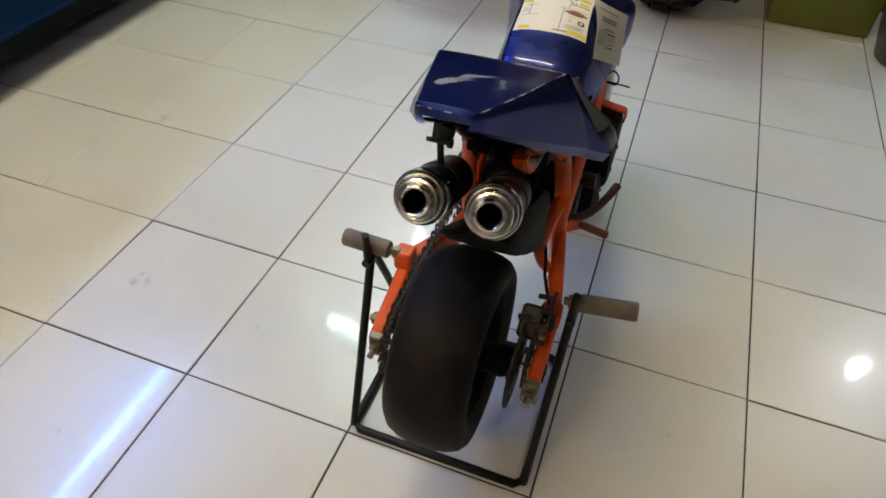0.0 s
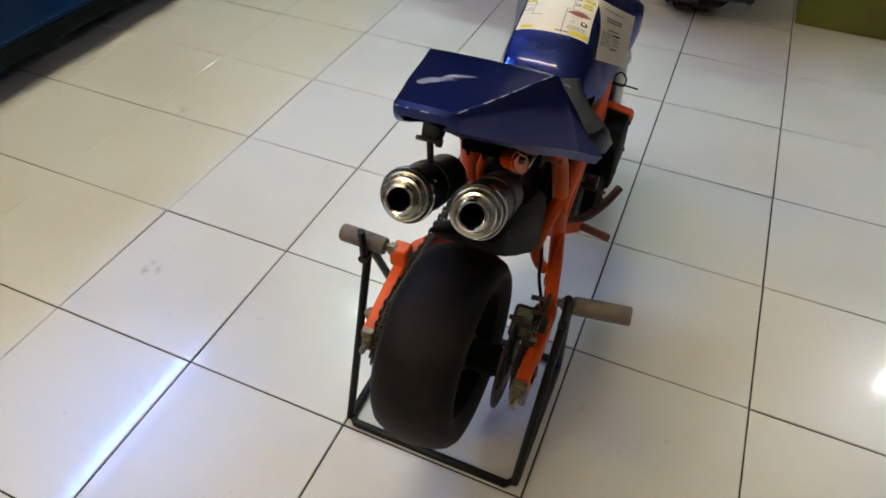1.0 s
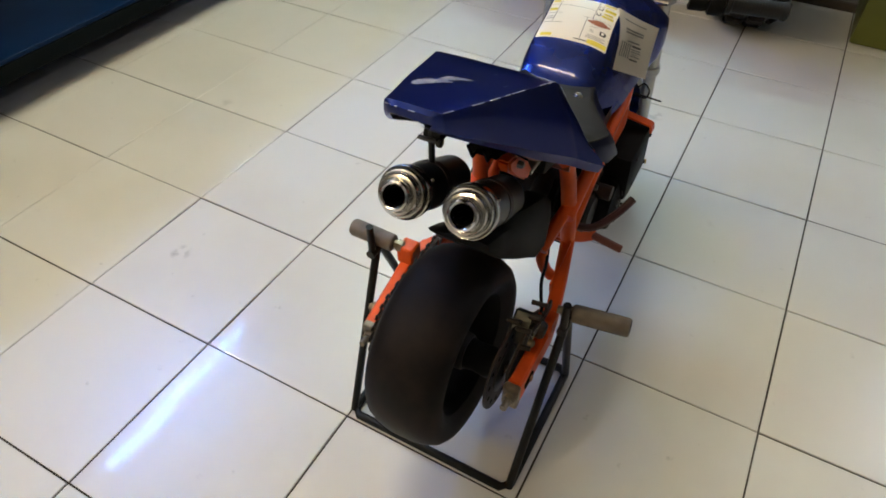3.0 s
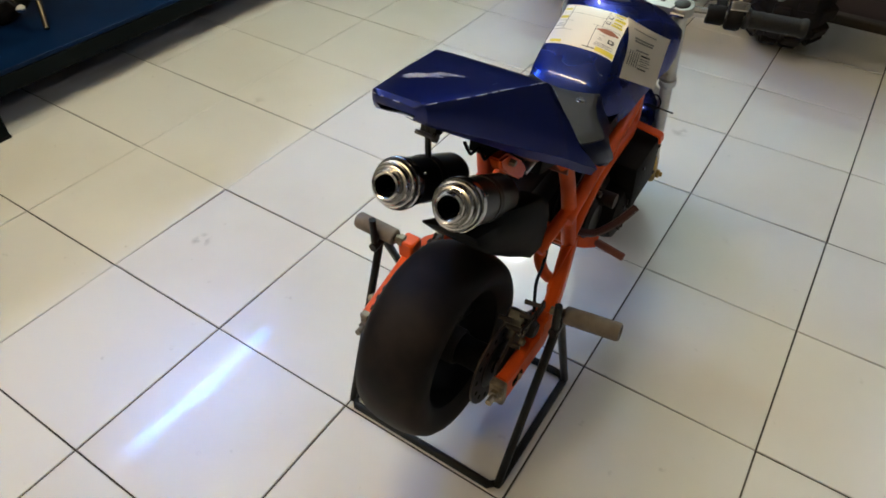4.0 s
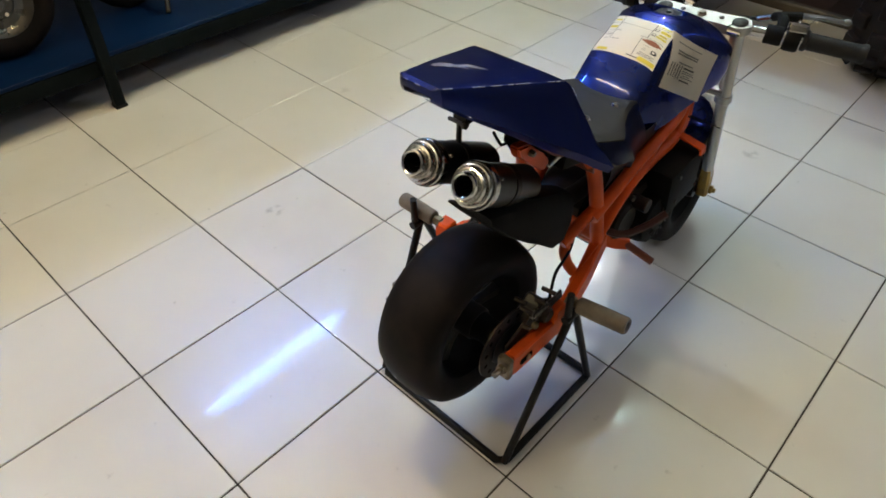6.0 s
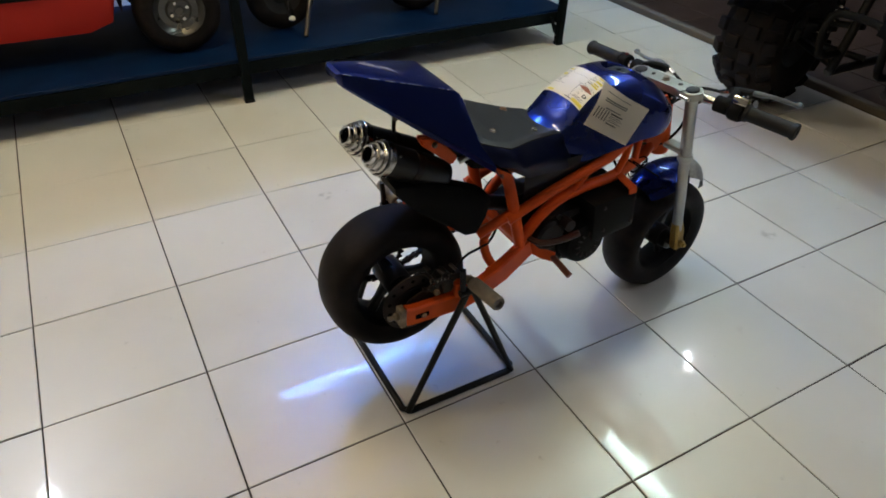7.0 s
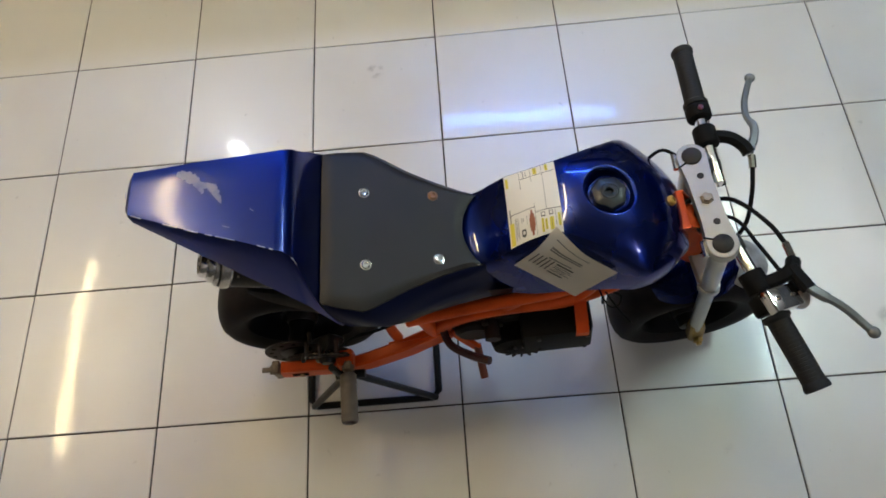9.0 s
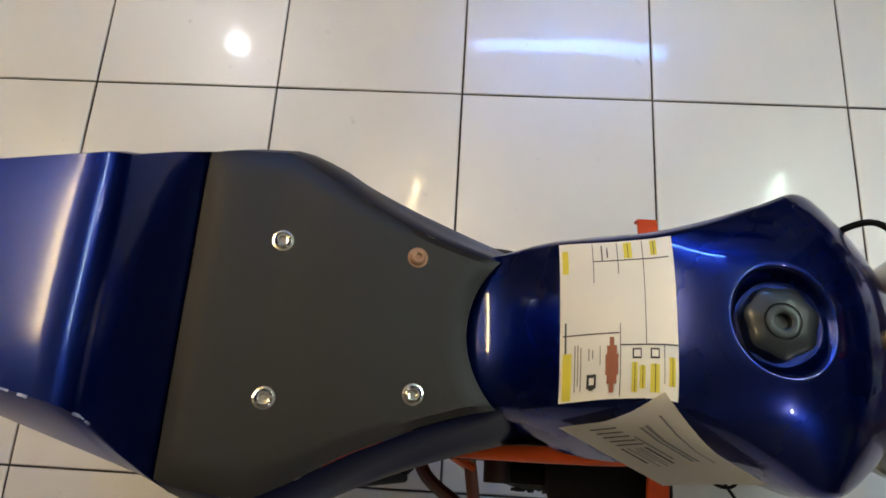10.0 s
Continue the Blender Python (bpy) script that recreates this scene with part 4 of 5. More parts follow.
for k, (dx, y, z, L) in enumerate(((0.086, 0.070, 0.296, 0.020), (0.092, 0.092, 0.302, 0.016), (0.088, 0.118, 0.300, 0.022), (0.094, 0.060, 0.276, 0.014), (0.070, 0.075, 0.300, 0.018))):
    part("caliper_stud", rod(B(), (C + dx - L / 2, y, z), (C + dx + L / 2, y + 0.002, z + 0.001), 0.0035, 8), CAST, cal)
part("return_spring", sweep(B(), [(C + 0.094 + 0.005 * math.cos(i * 0.8), 0.068 + 0.0009 * i, 0.290 + 0.005 * math.sin(i * 0.8)) for i in range(50)], circle(0.0010, 5)), STEEL, cal)
part("caliper_piston", lathe(B(), [(0, 0.02), (0.010, 0.02), (0.0125, 0.016), (0.0125, 0), (0, 0)], axis_x(C + 0.086, 0.100, 0.275), 16), CAST, cal)
part("brake_cable", tube(B(), [(C + 0.094, 0.112, 0.294), (C + 0.077, 0.148, 0.307), (C + 0.070, 0.180, 0.309), (C + 0.062, 0.208, 0.311), (C + 0.052, 0.234, 0.337), (C + 0.044, 0.256, 0.352), (C + 0.04, 0.30, 0.38)], 0.0024, 8, 8), BLACKMATT, cal, "black brake cable")

# chain on the left
bm = B()
xc = C - 0.090
fr, rr = 0.017, 0.0605
fy, fz = 0.315, 0.290
d = Vector((fy - REAR.y, fz - REAR.z))
base = math.atan2(d.y, d.x)
open_a = math.acos((rr - fr) / d.length)
loop = []
for k in range(19):
    a = base + open_a + (2 * math.pi - 2 * open_a) * k / 18
    loop.append((xc, REAR.y + rr * math.cos(a), REAR.z + rr * math.sin(a)))
for k in range(7):
    a = base - open_a + 2 * open_a * k / 6
    loop.append((xc, fy + fr * math.cos(a), fz + fr * math.sin(a)))
dense = []
for a, b in zip(loop, loop[1:] + loop[:1]):
    a, b = Vector(a), Vector(b)
    cnt = max(1, round((b - a).length / 0.0042))
    dense += [a + (b - a) * i / cnt for i in range(cnt)]
sweep(bm, dense, rect(0.0040, 0.0035, 0.0006), up=(1, 0, 0), closed=True)
for i in range(0, len(dense), 2):
    a, b = dense[i], dense[(i + 1) % len(dense)]
    wide = 0.0058 if (i // 2) % 2 else 0.0036
    for sx in (-wide, wide):
        sweep(bm, [a + Vector((sx, 0, 0)) - (b - a) * 0.4, b + Vector((sx, 0, 0)) + (b - a) * 0.4], rect(0.0085, 0.0014, 0.0003), up=(1, 0, 0))
    rod(bm, a - Vector((wide + 0.001, 0, 0)), a + Vector((wide + 0.001, 0, 0)), 0.0024, 6)
part("chain", bm, CAST, bike, "dark oily drive chain")

# -- engine
eng = part("engine", box(B(), (0.15, 0.13, 0.10), at(C, 0.395, 0.285), 0.012, 2), CAST, bike, "dark air-cooled two-stroke engine")
for k in range(8):
    bm = box(B(), (0.120, 0.078, 0.0035), at(C, 0.455, 0.300 + 0.0085 * k) @ Matrix.Rotation(radians(12), 4, "X"), 0.001)
    part("cooling_fin", bm, CAST, eng)
part("cylinder", box(B(), (0.085, 0.055, 0.075), at(C, 0.455, 0.33) @ Matrix.Rotation(radians(12), 4, "X"), 0.008), CAST, eng)
bm = lathe(B(), [(0, 0.030), (0.012, 0.030), (0.028, 0.028), (0.043, 0.024), (0.047, 0.014), (0.049, 0.0), (0.055, -0.005), (0.055, -0.04), (0, -0.04)], axis_x(C + 0.078, 0.405, 0.268), 48)
cov = part("starter_cover", bm, BLACKMATT, eng, "round black starter cover")
for k in range(12):
    a = 2 * math.pi * k / 12
    bm = box(B(), (0.003, 0.010, 0.003), Matrix.Translation((C + 0.1085, 0.405 + 0.024 * math.cos(a), 0.268 + 0.024 * math.sin(a))) @ Matrix.Rotation(a, 4, "X"), 0.0005)
    part("cover_slot", bm, CAST, cov)
bm = box(B(), (0.076, 0.104, 0.088), at(C + 0.078, 0.455, 0.321) @ Matrix.Rotation(radians(6), 4, "X"), 0.012, 2)
air = part("air_box", bm, BLACKMATT, eng, "black plastic air filter box")
for y, z in ((0.425, 0.348), (0.495, 0.351), (0.43, 0.298), (0.497, 0.298)):
    part("box_screw", lathe(B(), [(0, 0.003), (0.003, 0.003), (0.004, 0.0)], axis_x(C + 0.115, y, z), 8), CAST, air)
part("clutch_housing", lathe(B(), [(0, 0.03), (0.034, 0.03), (0.042, 0.024), (0.044, 0), (0.044, -0.03), (0, -0.03)], axis_x(C - 0.085, 0.345, 0.28), 32), CAST, eng)
bm = sweep(B(), curve_points([(0.238, 0.284, 0.302), (0.266, 0.296, 0.302), (0.288, 0.326, 0.314), (0.302, 0.352, 0.329)], 4), rect(0.012, 0.012, 0.004))
part("kick_lever", bm, MAROON, eng, "dark maroon curved pedal")
bm = B()
rod(bm, (C + 0.05, 0.36, 0.32), (C + 0.102, 0.36, 0.32), 0.012, 14)
part("carburettor", bm, CAST, eng)
part("intake_stub", rod(B(), (C + 0.05, 0.44, 0.345), (C + 0.10, 0.442, 0.345), 0.009, 12), CAST, eng)
for y, z in ((0.350, 0.330), (0.338, 0.300), (0.372, 0.318), (0.455, 0.238), (0.365, 0.232)):
    part("engine_bolt", lathe(B(), [(0, 0.006), (0.0035, 0.006), (0.0055, 0.004), (0.0055, 0)], axis_x(C + 0.076, y, z), 6), DARKSTEEL, eng)
part("crankcase", box(B(), (0.135, 0.080, 0.082), at(C, 0.325, 0.292) @ Matrix.Rotation(radians(14), 4, "X"), 0.014, 2), CAST, eng)
part("gear_cover", lathe(B(), [(0, 0.016), (0.026, 0.016), (0.032, 0.011), (0.034, 0.0), (0.034, -0.02), (0, -0.02)], axis_x(C + 0.068, 0.335, 0.292), 28), CAST, eng)
part("sump", box(B(), (0.11, 0.10, 0.03), at(C, 0.395, 0.224), 0.01, 2), CAST, eng)

# -- exhausts
def exhaust(tip, end):
    tip, end = Vector(tip), Vector(end)
    L = (end - tip).length
    m = aim(tip, end)
    bm = lathe(B(), [(0.0115, 0.1), (0.0115, 0.022), (0.0270, 0.022), (0.0275, 0.026), (0.0275, L - 0.02), (0.025, L - 0.012), (0.012, L), (0, L)], m, 36)
    can = part("exhaust", bm, BLACK, bike, "black exhaust can with a polished stepped tip")
    prof = [(r * 0.95, h) for r, h in [(0.0122, 0.012), (0.0125, 0.004), (0.0130, 0.001), (0.0148, -0.0005), (0.0168, 0.0008), (0.0176, 0.004), (0.0176, 0.008), (0.0172, 0.0100), (0.0200, 0.0092), (0.0226, 0.0098), (0.0238, 0.0125), (0.0240, 0.016), (0.0236, 0.0182),
            (0.0255, 0.0174), (0.0272, 0.0180), (0.0282, 0.0205), (0.0282, 0.0235), (0.0278, 0.0250), (0.0298, 0.0244), (0.0312, 0.0262), (0.0316, 0.030), (0.0312, 0.036), (0.0292, 0.0385), (0.0262, 0.039)]]
    part("tip", lathe(B(), prof, m, 48), TIPSTEEL, can, "polished stepped steel end cap", 25)
    part("bore", lathe(B(), [(0.0115, 0.008), (0.0114, 0.10), (0, 0.101)], m, 24), SOOT_AND_SHADE, can)
    for k in range(3):
        a = 2 * math.pi * k / 3 + 0.4
        part("rivet", lathe(B(), [(0, 0.002), (0.0015, 0.0018), (0.0022, 0.0)], m @ Matrix.Rotation(a, 4, "Z") @ Matrix.Translation((0.0275, 0, 0.045)) @ Matrix.Rotation(radians(90), 4, "Y"), 8), STEEL, can)
    part("strap", lathe(B(), [(0.0275, 0.085), (0.0285, 0.085), (0.0285, 0.097), (0.0275, 0.097)], m, 36), CAST, can)
    return can


exhaust((0.1245, -0.016, 0.5275), (0.112, 0.146, 0.4415))
exhaust((0.200, -0.010, 0.528), (0.1852, 0.140, 0.4416))
bm = sweep(B(), [(0.122, 0.072, 0.485), (0.119, 0.074, 0.520), (0.117, 0.078, 0.570)], rect(0.007, 0.006, 0.0015), up=(0, 1, 0))
hang = part("exhaust_hanger", bm, BLACK, bike, "black exhaust bracket with a clamp bolt")
part("hanger_bolt", lathe(B(), [(0, -0.012), (0.003, -0.012), (0.003, 0.012), (0.0055, 0.012), (0.0055, 0.017), (0, 0.017)], axis_x(0.116, 0.072, 0.541), 6), DARKSTEEL, hang)
part("hanger_clip", sweep(B(), [(0.110, 0.084, 0.552), (0.130, 0.084, 0.549)], rect(0.020, 0.024, 0.003)), BLACK, hang)
bm = tube(B(), [(0.194, 0.17, 0.385), (0.192, 0.21, 0.375), (0.182, 0.27, 0.350), (0.170, 0.34, 0.33), (0.164, 0.40, 0.32)], 0.014, 12, 6)
part("exhaust_pipe", bm, CAST, bike, "dark exhaust manifold pipe")

bm = B()
plate(bm, [(0.074, 0.541), (0.097, 0.537), (0.128, 0.510), (0.147, 0.490), (0.135, 0.477), (0.100, 0.508), (0.080, 0.524)], 0.016, at(0.196, 0, 0) @ YZ)
bmesh.ops.bevel(bm, geom=bm.edges[:], offset=0.003, segments=2, affect="EDGES")
guard_red = part("tail_bracket", bm, ORANGE, bike, "orange-red bracket under the tail")
part("bracket_bolt", lathe(B(), [(0, 0.007), (0.003, 0.007), (0.0045, 0.005), (0.0048, 0)], axis_x(0.212, 0.100, 0.524), 6), DULLZINC, guard_red)

# black mudguard box between the cans and the tyre: full height on the right, sloping down to a low lip on the left
bm = B()
grid = []
for y, top, low, left, right in ((0.030, 0.462, 0.450, 0.140, 0.214), (0.042, 0.467, 0.436, 0.131, 0.219), (0.058, 0.466, 0.417, 0.125, 0.221), (0.078, 0.461, 0.400, 0.121, 0.223), (0.100, 0.455, 0.382, 0.121, 0.226),
                                 (0.130, 0.443, 0.360, 0.124, 0.229), (0.158, 0.432, 0.336, 0.132, 0.230), (0.180, 0.423, 0.334, 0.140, 0.230), (0.196, 0.414, 0.360, 0.146, 0.228), (0.207, 0.404, 0.388, 0.156, 0.222)):
    h = top - low
    mid = left + (right - left) * 0.48
    row = [(left, low + 0.20 * h), (left + 0.003, low + 0.10 * h), (left + 0.012, low + 0.03 * h), (mid, low), (right - 0.012, low), (right - 0.004, low + 0.03 * h), (right, low + 0.12 * h), (right, low + 0.55 * h),
           (right - 0.002, low + 0.86 * h), (right - 0.010, top), (mid + 0.012, top), (mid, low + 0.95 * h), (left + 0.022, low + 0.52 * h), (left + 0.003, low + 0.30 * h)]
    grid.append([Vector((x, y, z)) for x, z in row])
rows = skin(bm, grid, closed=True)
bm.faces.new(rows[0])
bm.faces.new(rows[-1][::-1])
bmesh.ops.recalc_face_normals(bm, faces=bm.faces)
part("rear_mudguard", bm, BLACKMATT, bike, "black plastic rear mudguard box")

bm = box(B(), (0.104, 0.056, 0.044), at(C + 0.003, 0.198, 0.481) @ Matrix.Rotation(radians(-14), 4, "X"), 0.006, 2)
unit = part("under_seat_unit", bm, BLACKMATT, bike, "black plastic box under the seat")
part("unit_clip", sweep(B(), [(0.205, 0.150, 0.478), (0.208, 0.168, 0.486)], rect(0.012, 0.008, 0.002)), ALU, unit)
for x in (0.13, 0.15, 0.18):
    part("wire", tube(B(), [(x, 0.175, 0.47), (x + 0.004, 0.150, 0.478), (x + 0.012, 0.130, 0.492), (x + 0.016, 0.110, 0.52)], 0.0022, 6, 4), BLACKMATT, unit)
# -- front end
STEER = radians(4.5)
TOPC, LOWC = Vector((C - 0.004, 0.6445, 0.512)), Vector((C, 0.7095, 0.140))
AX = (LOWC - TOPC).normalized()
ACROSS = Vector((math.cos(STEER), math.sin(STEER), 0.0))
ACROSS = (ACROSS - AX * ACROSS.dot(AX)).normalized()
AHEAD = ACROSS.cross(AX)
if AHEAD.y < 0:
    AHEAD = -AHEAD


def fk(a, f, d):
    """A place on the fork: across, ahead, and down from the top clamp."""
    return TOPC + ACROSS * a + AHEAD * f + AX * d


def fork_frame(a, f, d):
    m = Matrix((ACROSS, AHEAD, -AX)).transposed().to_4x4()
    return Matrix.Translation(fk(a, f, d)) @ m


SPAN = 0.0655
outline = []
for k in range(9):
    a = math.pi * 0.5 - math.pi * k / 8
    outline.append((SPAN + 0.020 * math.cos(a), 0.020 * math.sin(a)))
outline.append((0.030, -0.0155))
outline.append((-0.030, -0.0155))
for k in range(9):
    a = -math.pi * 0.5 - math.pi * k / 8
    outline.append((-SPAN + 0.020 * math.cos(a), 0.020 * math.sin(a)))
outline += [(-0.030, 0.0155), (0.030, 0.0155)]
bm = plate(B(), outline, 0.016, fork_frame(0, 0, 0.012))
bmesh.ops.bevel(bm, geom=[e for e in bm.edges if e.calc_length() < 0.08], offset=0.0015, segments=1, affect="EDGES")
fork = part("front_fork", bm, OLDALU, bike, "silver telescopic front fork with a cast top clamp")
part("stem_bolt", lathe(B(), [(0.0085, 0.0), (0.0085, 0.002), (0.006, 0.002), (0.006, 0.0055), (0.0035, 0.006), (0, 0.005)], fork_frame(0, 0, -0.004), 6), DULLZINC, fork, "yellow zinc stem nut")
for s in (-1, 1):
    # black strip laid on the clamp paints the shade of its slit
    part("clamp_slot_shade", sweep(B(), [fk(s * (SPAN - 0.008), -0.009, -0.0045), fk(s * (SPAN - 0.013), -0.020, -0.0045)], rect(0.0022, 0.001, 0.0002)), SOOT_AND_SHADE, fork)
    part("clamp_pinch_bolt", rod(B(), fk(s * SPAN - 0.012, -0.020, 0.004), fk(s * SPAN + 0.010, -0.022, 0.004), 0.004, 8), STEEL, fork)
    part("fork_cap", lathe(B(), [(0.0128, 0.0), (0.0128, 0.002), (0.0105, 0.0035), (0, 0.0035)], fork_frame(s * SPAN, 0, -0.0035), 24), CAST, fork, "dark fork cap")
    part("clamp_rivet", lathe(B(), [(0.0045, 0.0), (0.004, 0.001), (0, 0.001)], fork_frame(s * 0.034, 0.002, -0.0042), 12), CAST, fork)
    bm = lathe(B(), [(0, 0), (0.0121, 0), (0.0121, -0.125), (0.0150, -0.126), (0.0155, -0.138), (0.0128, -0.142), (0.0110, -0.143), (0.0110, -0.330), (0, -0.330)], fork_frame(s * SPAN, 0, 0.014), 24)
    leg = part("fork_leg", bm, ALU, fork, "silver fork leg")
    bm = sweep(B(), [fk(s * SPAN, 0, 0.318), fk(s * SPAN, 0.002, 0.340), fk(s * SPAN, 0.003, 0.388)], rect(0.022, 0.026, 0.004), up=AHEAD, scales=[0.85, 1, 1])
    cl = part("axle_clamp", bm, ZINC, leg, "yellow zinc axle clamp")
    mm = fork_frame(s * SPAN, 0.003, 0.374) @ Matrix.Rotation(radians(90 * s), 4, "Y")
    part("axle_bolt", lathe(B(), [(0, 0.012), (0.009, 0.012), (0.009, 0.018), (0.005, 0.019), (0.005, 0.024), (0, 0.024)], mm, 6), ZINC, cl)
bm = sweep(B(), [fk(-SPAN, -0.004, 0.130), fk(SPAN, -0.004, 0.130)], rect(0.026, 0.012, 0.003), up=AX)
part("lower_clamp", bm, OLDALU, fork, "dull lower fork clamp")
bm = rod(B(), fk(0, 0, 0.0), fk(0, 0, 0.14), 0.012, 14)
part("steering_stem", bm, CAST, fork)

FRONT = Vector((C, 0.7120, 0.135))
mw = Matrix((AHEAD, Vector((0, 0, 1)), ACROSS)).transposed().to_4x4()
mw = Matrix.Translation(FRONT) @ (Vector((1, 0, 0)).rotation_difference(Vector((math.cos(STEER), math.sin(STEER), 0))).to_matrix().to_4x4()) @ Matrix.Rotation(radians(90), 4, "Y")
front = wheel("front_wheel", mw, 0.135, 0.090, 0.086, 3, "smooth black front wheel standing on the floor")
part("axle", sweep(B(), [mw @ Vector((0, 0, -0.075)), mw @ Vector((0, 0, 0.075))], circle(0.006, 10)), STEEL, front)
part("front_disc", lathe(B(), [(0.030, -0.0015), (0.056, -0.0015), (0.056, 0.0015), (0.030, 0.0015)], mw @ at(0, 0, -0.045), 40, closed=True), STEEL, front)
part("hub_spacer", lathe(B(), [(0.008, -0.052), (0.02, -0.05), (0.022, -0.03), (0.022, 0.03), (0.02, 0.05), (0.008, 0.052)], mw, 20, closed=True), BLACK, front)

# front mudguard
def guard(a0, a1, lift, w, mat, name, parent, label):
    bm = B()
    grid = []
    for k in range(15):
        a = radians(a0 + (a1 - a0) * k / 14)
        row = []
        end = 1 - 0.35 * abs(2 * (k / 14) - 1) ** 3
        for j in range(9):
            u = -1 + 2 * j / 8
            r = 0.186 + lift - 0.034 * abs(u) ** 2.6 - 0.022 * max(0, (74 - math.degrees(a)) / 22) ** 2
            row.append(mw @ Vector((-math.sin(a) * r, math.cos(a) * r, u * w * end)))
        grid.append(row)
    skin(bm, grid)
    bmesh.ops.solidify(bm, geom=bm.faces[:], thickness=0.0025)
    return part(name, bm, mat, parent, label, 40)


fender = guard(78, 123, 0.0, 0.054, BLUE, "front_mudguard", bike, "metallic blue front mudguard with a worn whitish tip")
guard(52, 80, 0.0022, 0.046, SILVER, "guard_tip", fender, "whitish worn front tip")
# -- handlebars
bars = part("handlebar", rod(B(), (0.186, 0.660, 0.500), (0.330, 0.700, 0.499), 0.0085, 16), CHROME, bike, "chromed clip-on handlebars with black rubber grips")
part("left_bar", rod(B(), (0.135, 0.671, 0.501), (0.005, 0.669, 0.499), 0.0085, 16), CHROME, bars, "chromed bar")
for x, y, sgn in ((0.108, 0.670, -1), (0.222, 0.671, 1)):
    part("bar_clamp", box(B(), (0.026, 0.026, 0.022), Matrix.Translation((x, y - 0.004, 0.497)) @ Matrix.Rotation(STEER + sgn * 0.1, 4, "Z"), 0.004), CAST, bars)


def grip(a, b):
    a, b = Vector(a), Vector(b)
    L = (b - a).length
    prof = [(0.00783, 0.0), (0.01609, 0.0), (0.01697, 0.002), (0.01697, 0.006), (0.01375, 0.009)]
    k = 0.012
    while k < L - 0.012:
        prof += [(0.01383, k), (0.01383, k + 0.0030), (0.01362, k + 0.0033), (0.01362, k + 0.0043)]
        k += 0.0046
    prof += [(0.01409, L - 0.010), (0.01549, L - 0.006), (0.01566, L - 0.002), (0.01436, L), (0.00522, L), (0.00522, L - 0.004), (0, L - 0.004)]
    return part("grip", lathe(B(), prof, aim(a, b), 26), GRIP, bars, "ribbed black rubber grip", 30)


grip((0.318, 0.6945, 0.4995), (0.410, 0.7225, 0.4935))
grip((0.010, 0.6685, 0.499), (-0.095, 0.6715, 0.4935))
# left switch, perch and lever
bm = lathe(B(), [(0, 0), (0.0155, 0), (0.017, 0.003), (0.017, 0.016), (0.0155, 0.019), (0, 0.019)], aim((0.030, 0.669, 0.4995), (0.0, 0.6685, 0.499)), 24)
sw = part("switch_housing", bm, BLACKMATT, bars, "black kill switch housing")
part("kill_button", lathe(B(), [(0, 0.003), (0.0028, 0.003), (0.0035, 0.002), (0.0035, 0)], at(0.022, 0.6670, 0.5160) @ Matrix.Rotation(radians(6), 4, "X"), 14), REDDARK, sw, "dark red kill button")
bm = lathe(B(), [(0, 0), (0.0145, 0), (0.0155, 0.002), (0.0155, 0.026), (0.0145, 0.028), (0, 0.028)], aim((0.075, 0.670, 0.5005), (0.03, 0.669, 0.4997)), 20)
sweep(bm, curve_points([(0.062, 0.680, 0.503), (0.066, 0.700, 0.503), (0.078, 0.716, 0.500), (0.090, 0.722, 0.498)], 4), rect(0.017, 0.014, 0.004), scales=None)
perch = part("left_lever_perch", bm, BLACKMATT, bars, "black lever bracket")
bm = sweep(B(), curve_points([(0.088, 0.722, 0.499), (0.066, 0.734, 0.499), (0.048, 0.738, 0.499), (0.030, 0.734, 0.496), (0.005, 0.738, 0.493), (-0.022, 0.750, 0.489), (-0.040, 0.759, 0.487)], 5),
           rect(0.0090, 0.0066, 0.0018), scales=[1.3] * 5 + [1.15] * 8 + [0.95] * 12 + [0.9] * 6)
part("lever", bm, LEVER, perch, "worn grey metal brake lever")
bm = B()
bmesh.ops.create_uvsphere(bm, u_segments=14, v_segments=8, radius=0.0075, matrix=at(-0.041, 0.7595, 0.487) @ Matrix.Diagonal((1, 1, 0.75, 1)))
part("lever_ball", bm, LEVER, perch)
part("cable_adjuster", rod(B(), (0.094, 0.724, 0.498), (0.112, 0.722, 0.495), 0.005, 8), STEEL, perch)
# right perch, throttle and lever
a = Vector((0.262, 0.678, 0.500))
d = (Vector((0.410, 0.7225, 0.4935)) - a).normalized()
bm = lathe(B(), [(0, 0), (0.0145, 0), (0.0155, 0.002), (0.0155, 0.026), (0.0145, 0.028), (0, 0.028)], aim(a, a + d), 20)
sweep(bm, curve_points([(0.280, 0.690, 0.506), (0.276, 0.708, 0.514), (0.267, 0.722, 0.516), (0.254, 0.730, 0.510)], 4), rect(0.017, 0.014, 0.004))
sweep(bm, [(0.266, 0.721, 0.517), (0.296, 0.733, 0.520)], rect(0.016, 0.013, 0.003))
perch = part("right_lever_perch", bm, BLACKMATT, bars, "black lever bracket")
bm = sweep(B(), curve_points([(0.284, 0.727, 0.520), (0.294, 0.733, 0.521), (0.304, 0.745, 0.519), (0.313, 0.760, 0.516), (0.324, 0.774, 0.512), (0.338, 0.787, 0.508), (0.350, 0.797, 0.506)], 5),
           rect(0.0105, 0.007, 0.002), scales=[1.3] * 5 + [1.2] * 8 + [0.95] * 12 + [0.9] * 6)
part("lever", bm, LEVER, perch, "worn grey metal brake lever")
bm = B()
bmesh.ops.create_uvsphere(bm, u_segments=14, v_segments=8, radius=0.0075, matrix=at(0.351, 0.798, 0.506) @ Matrix.Diagonal((1, 1, 0.75, 1)))
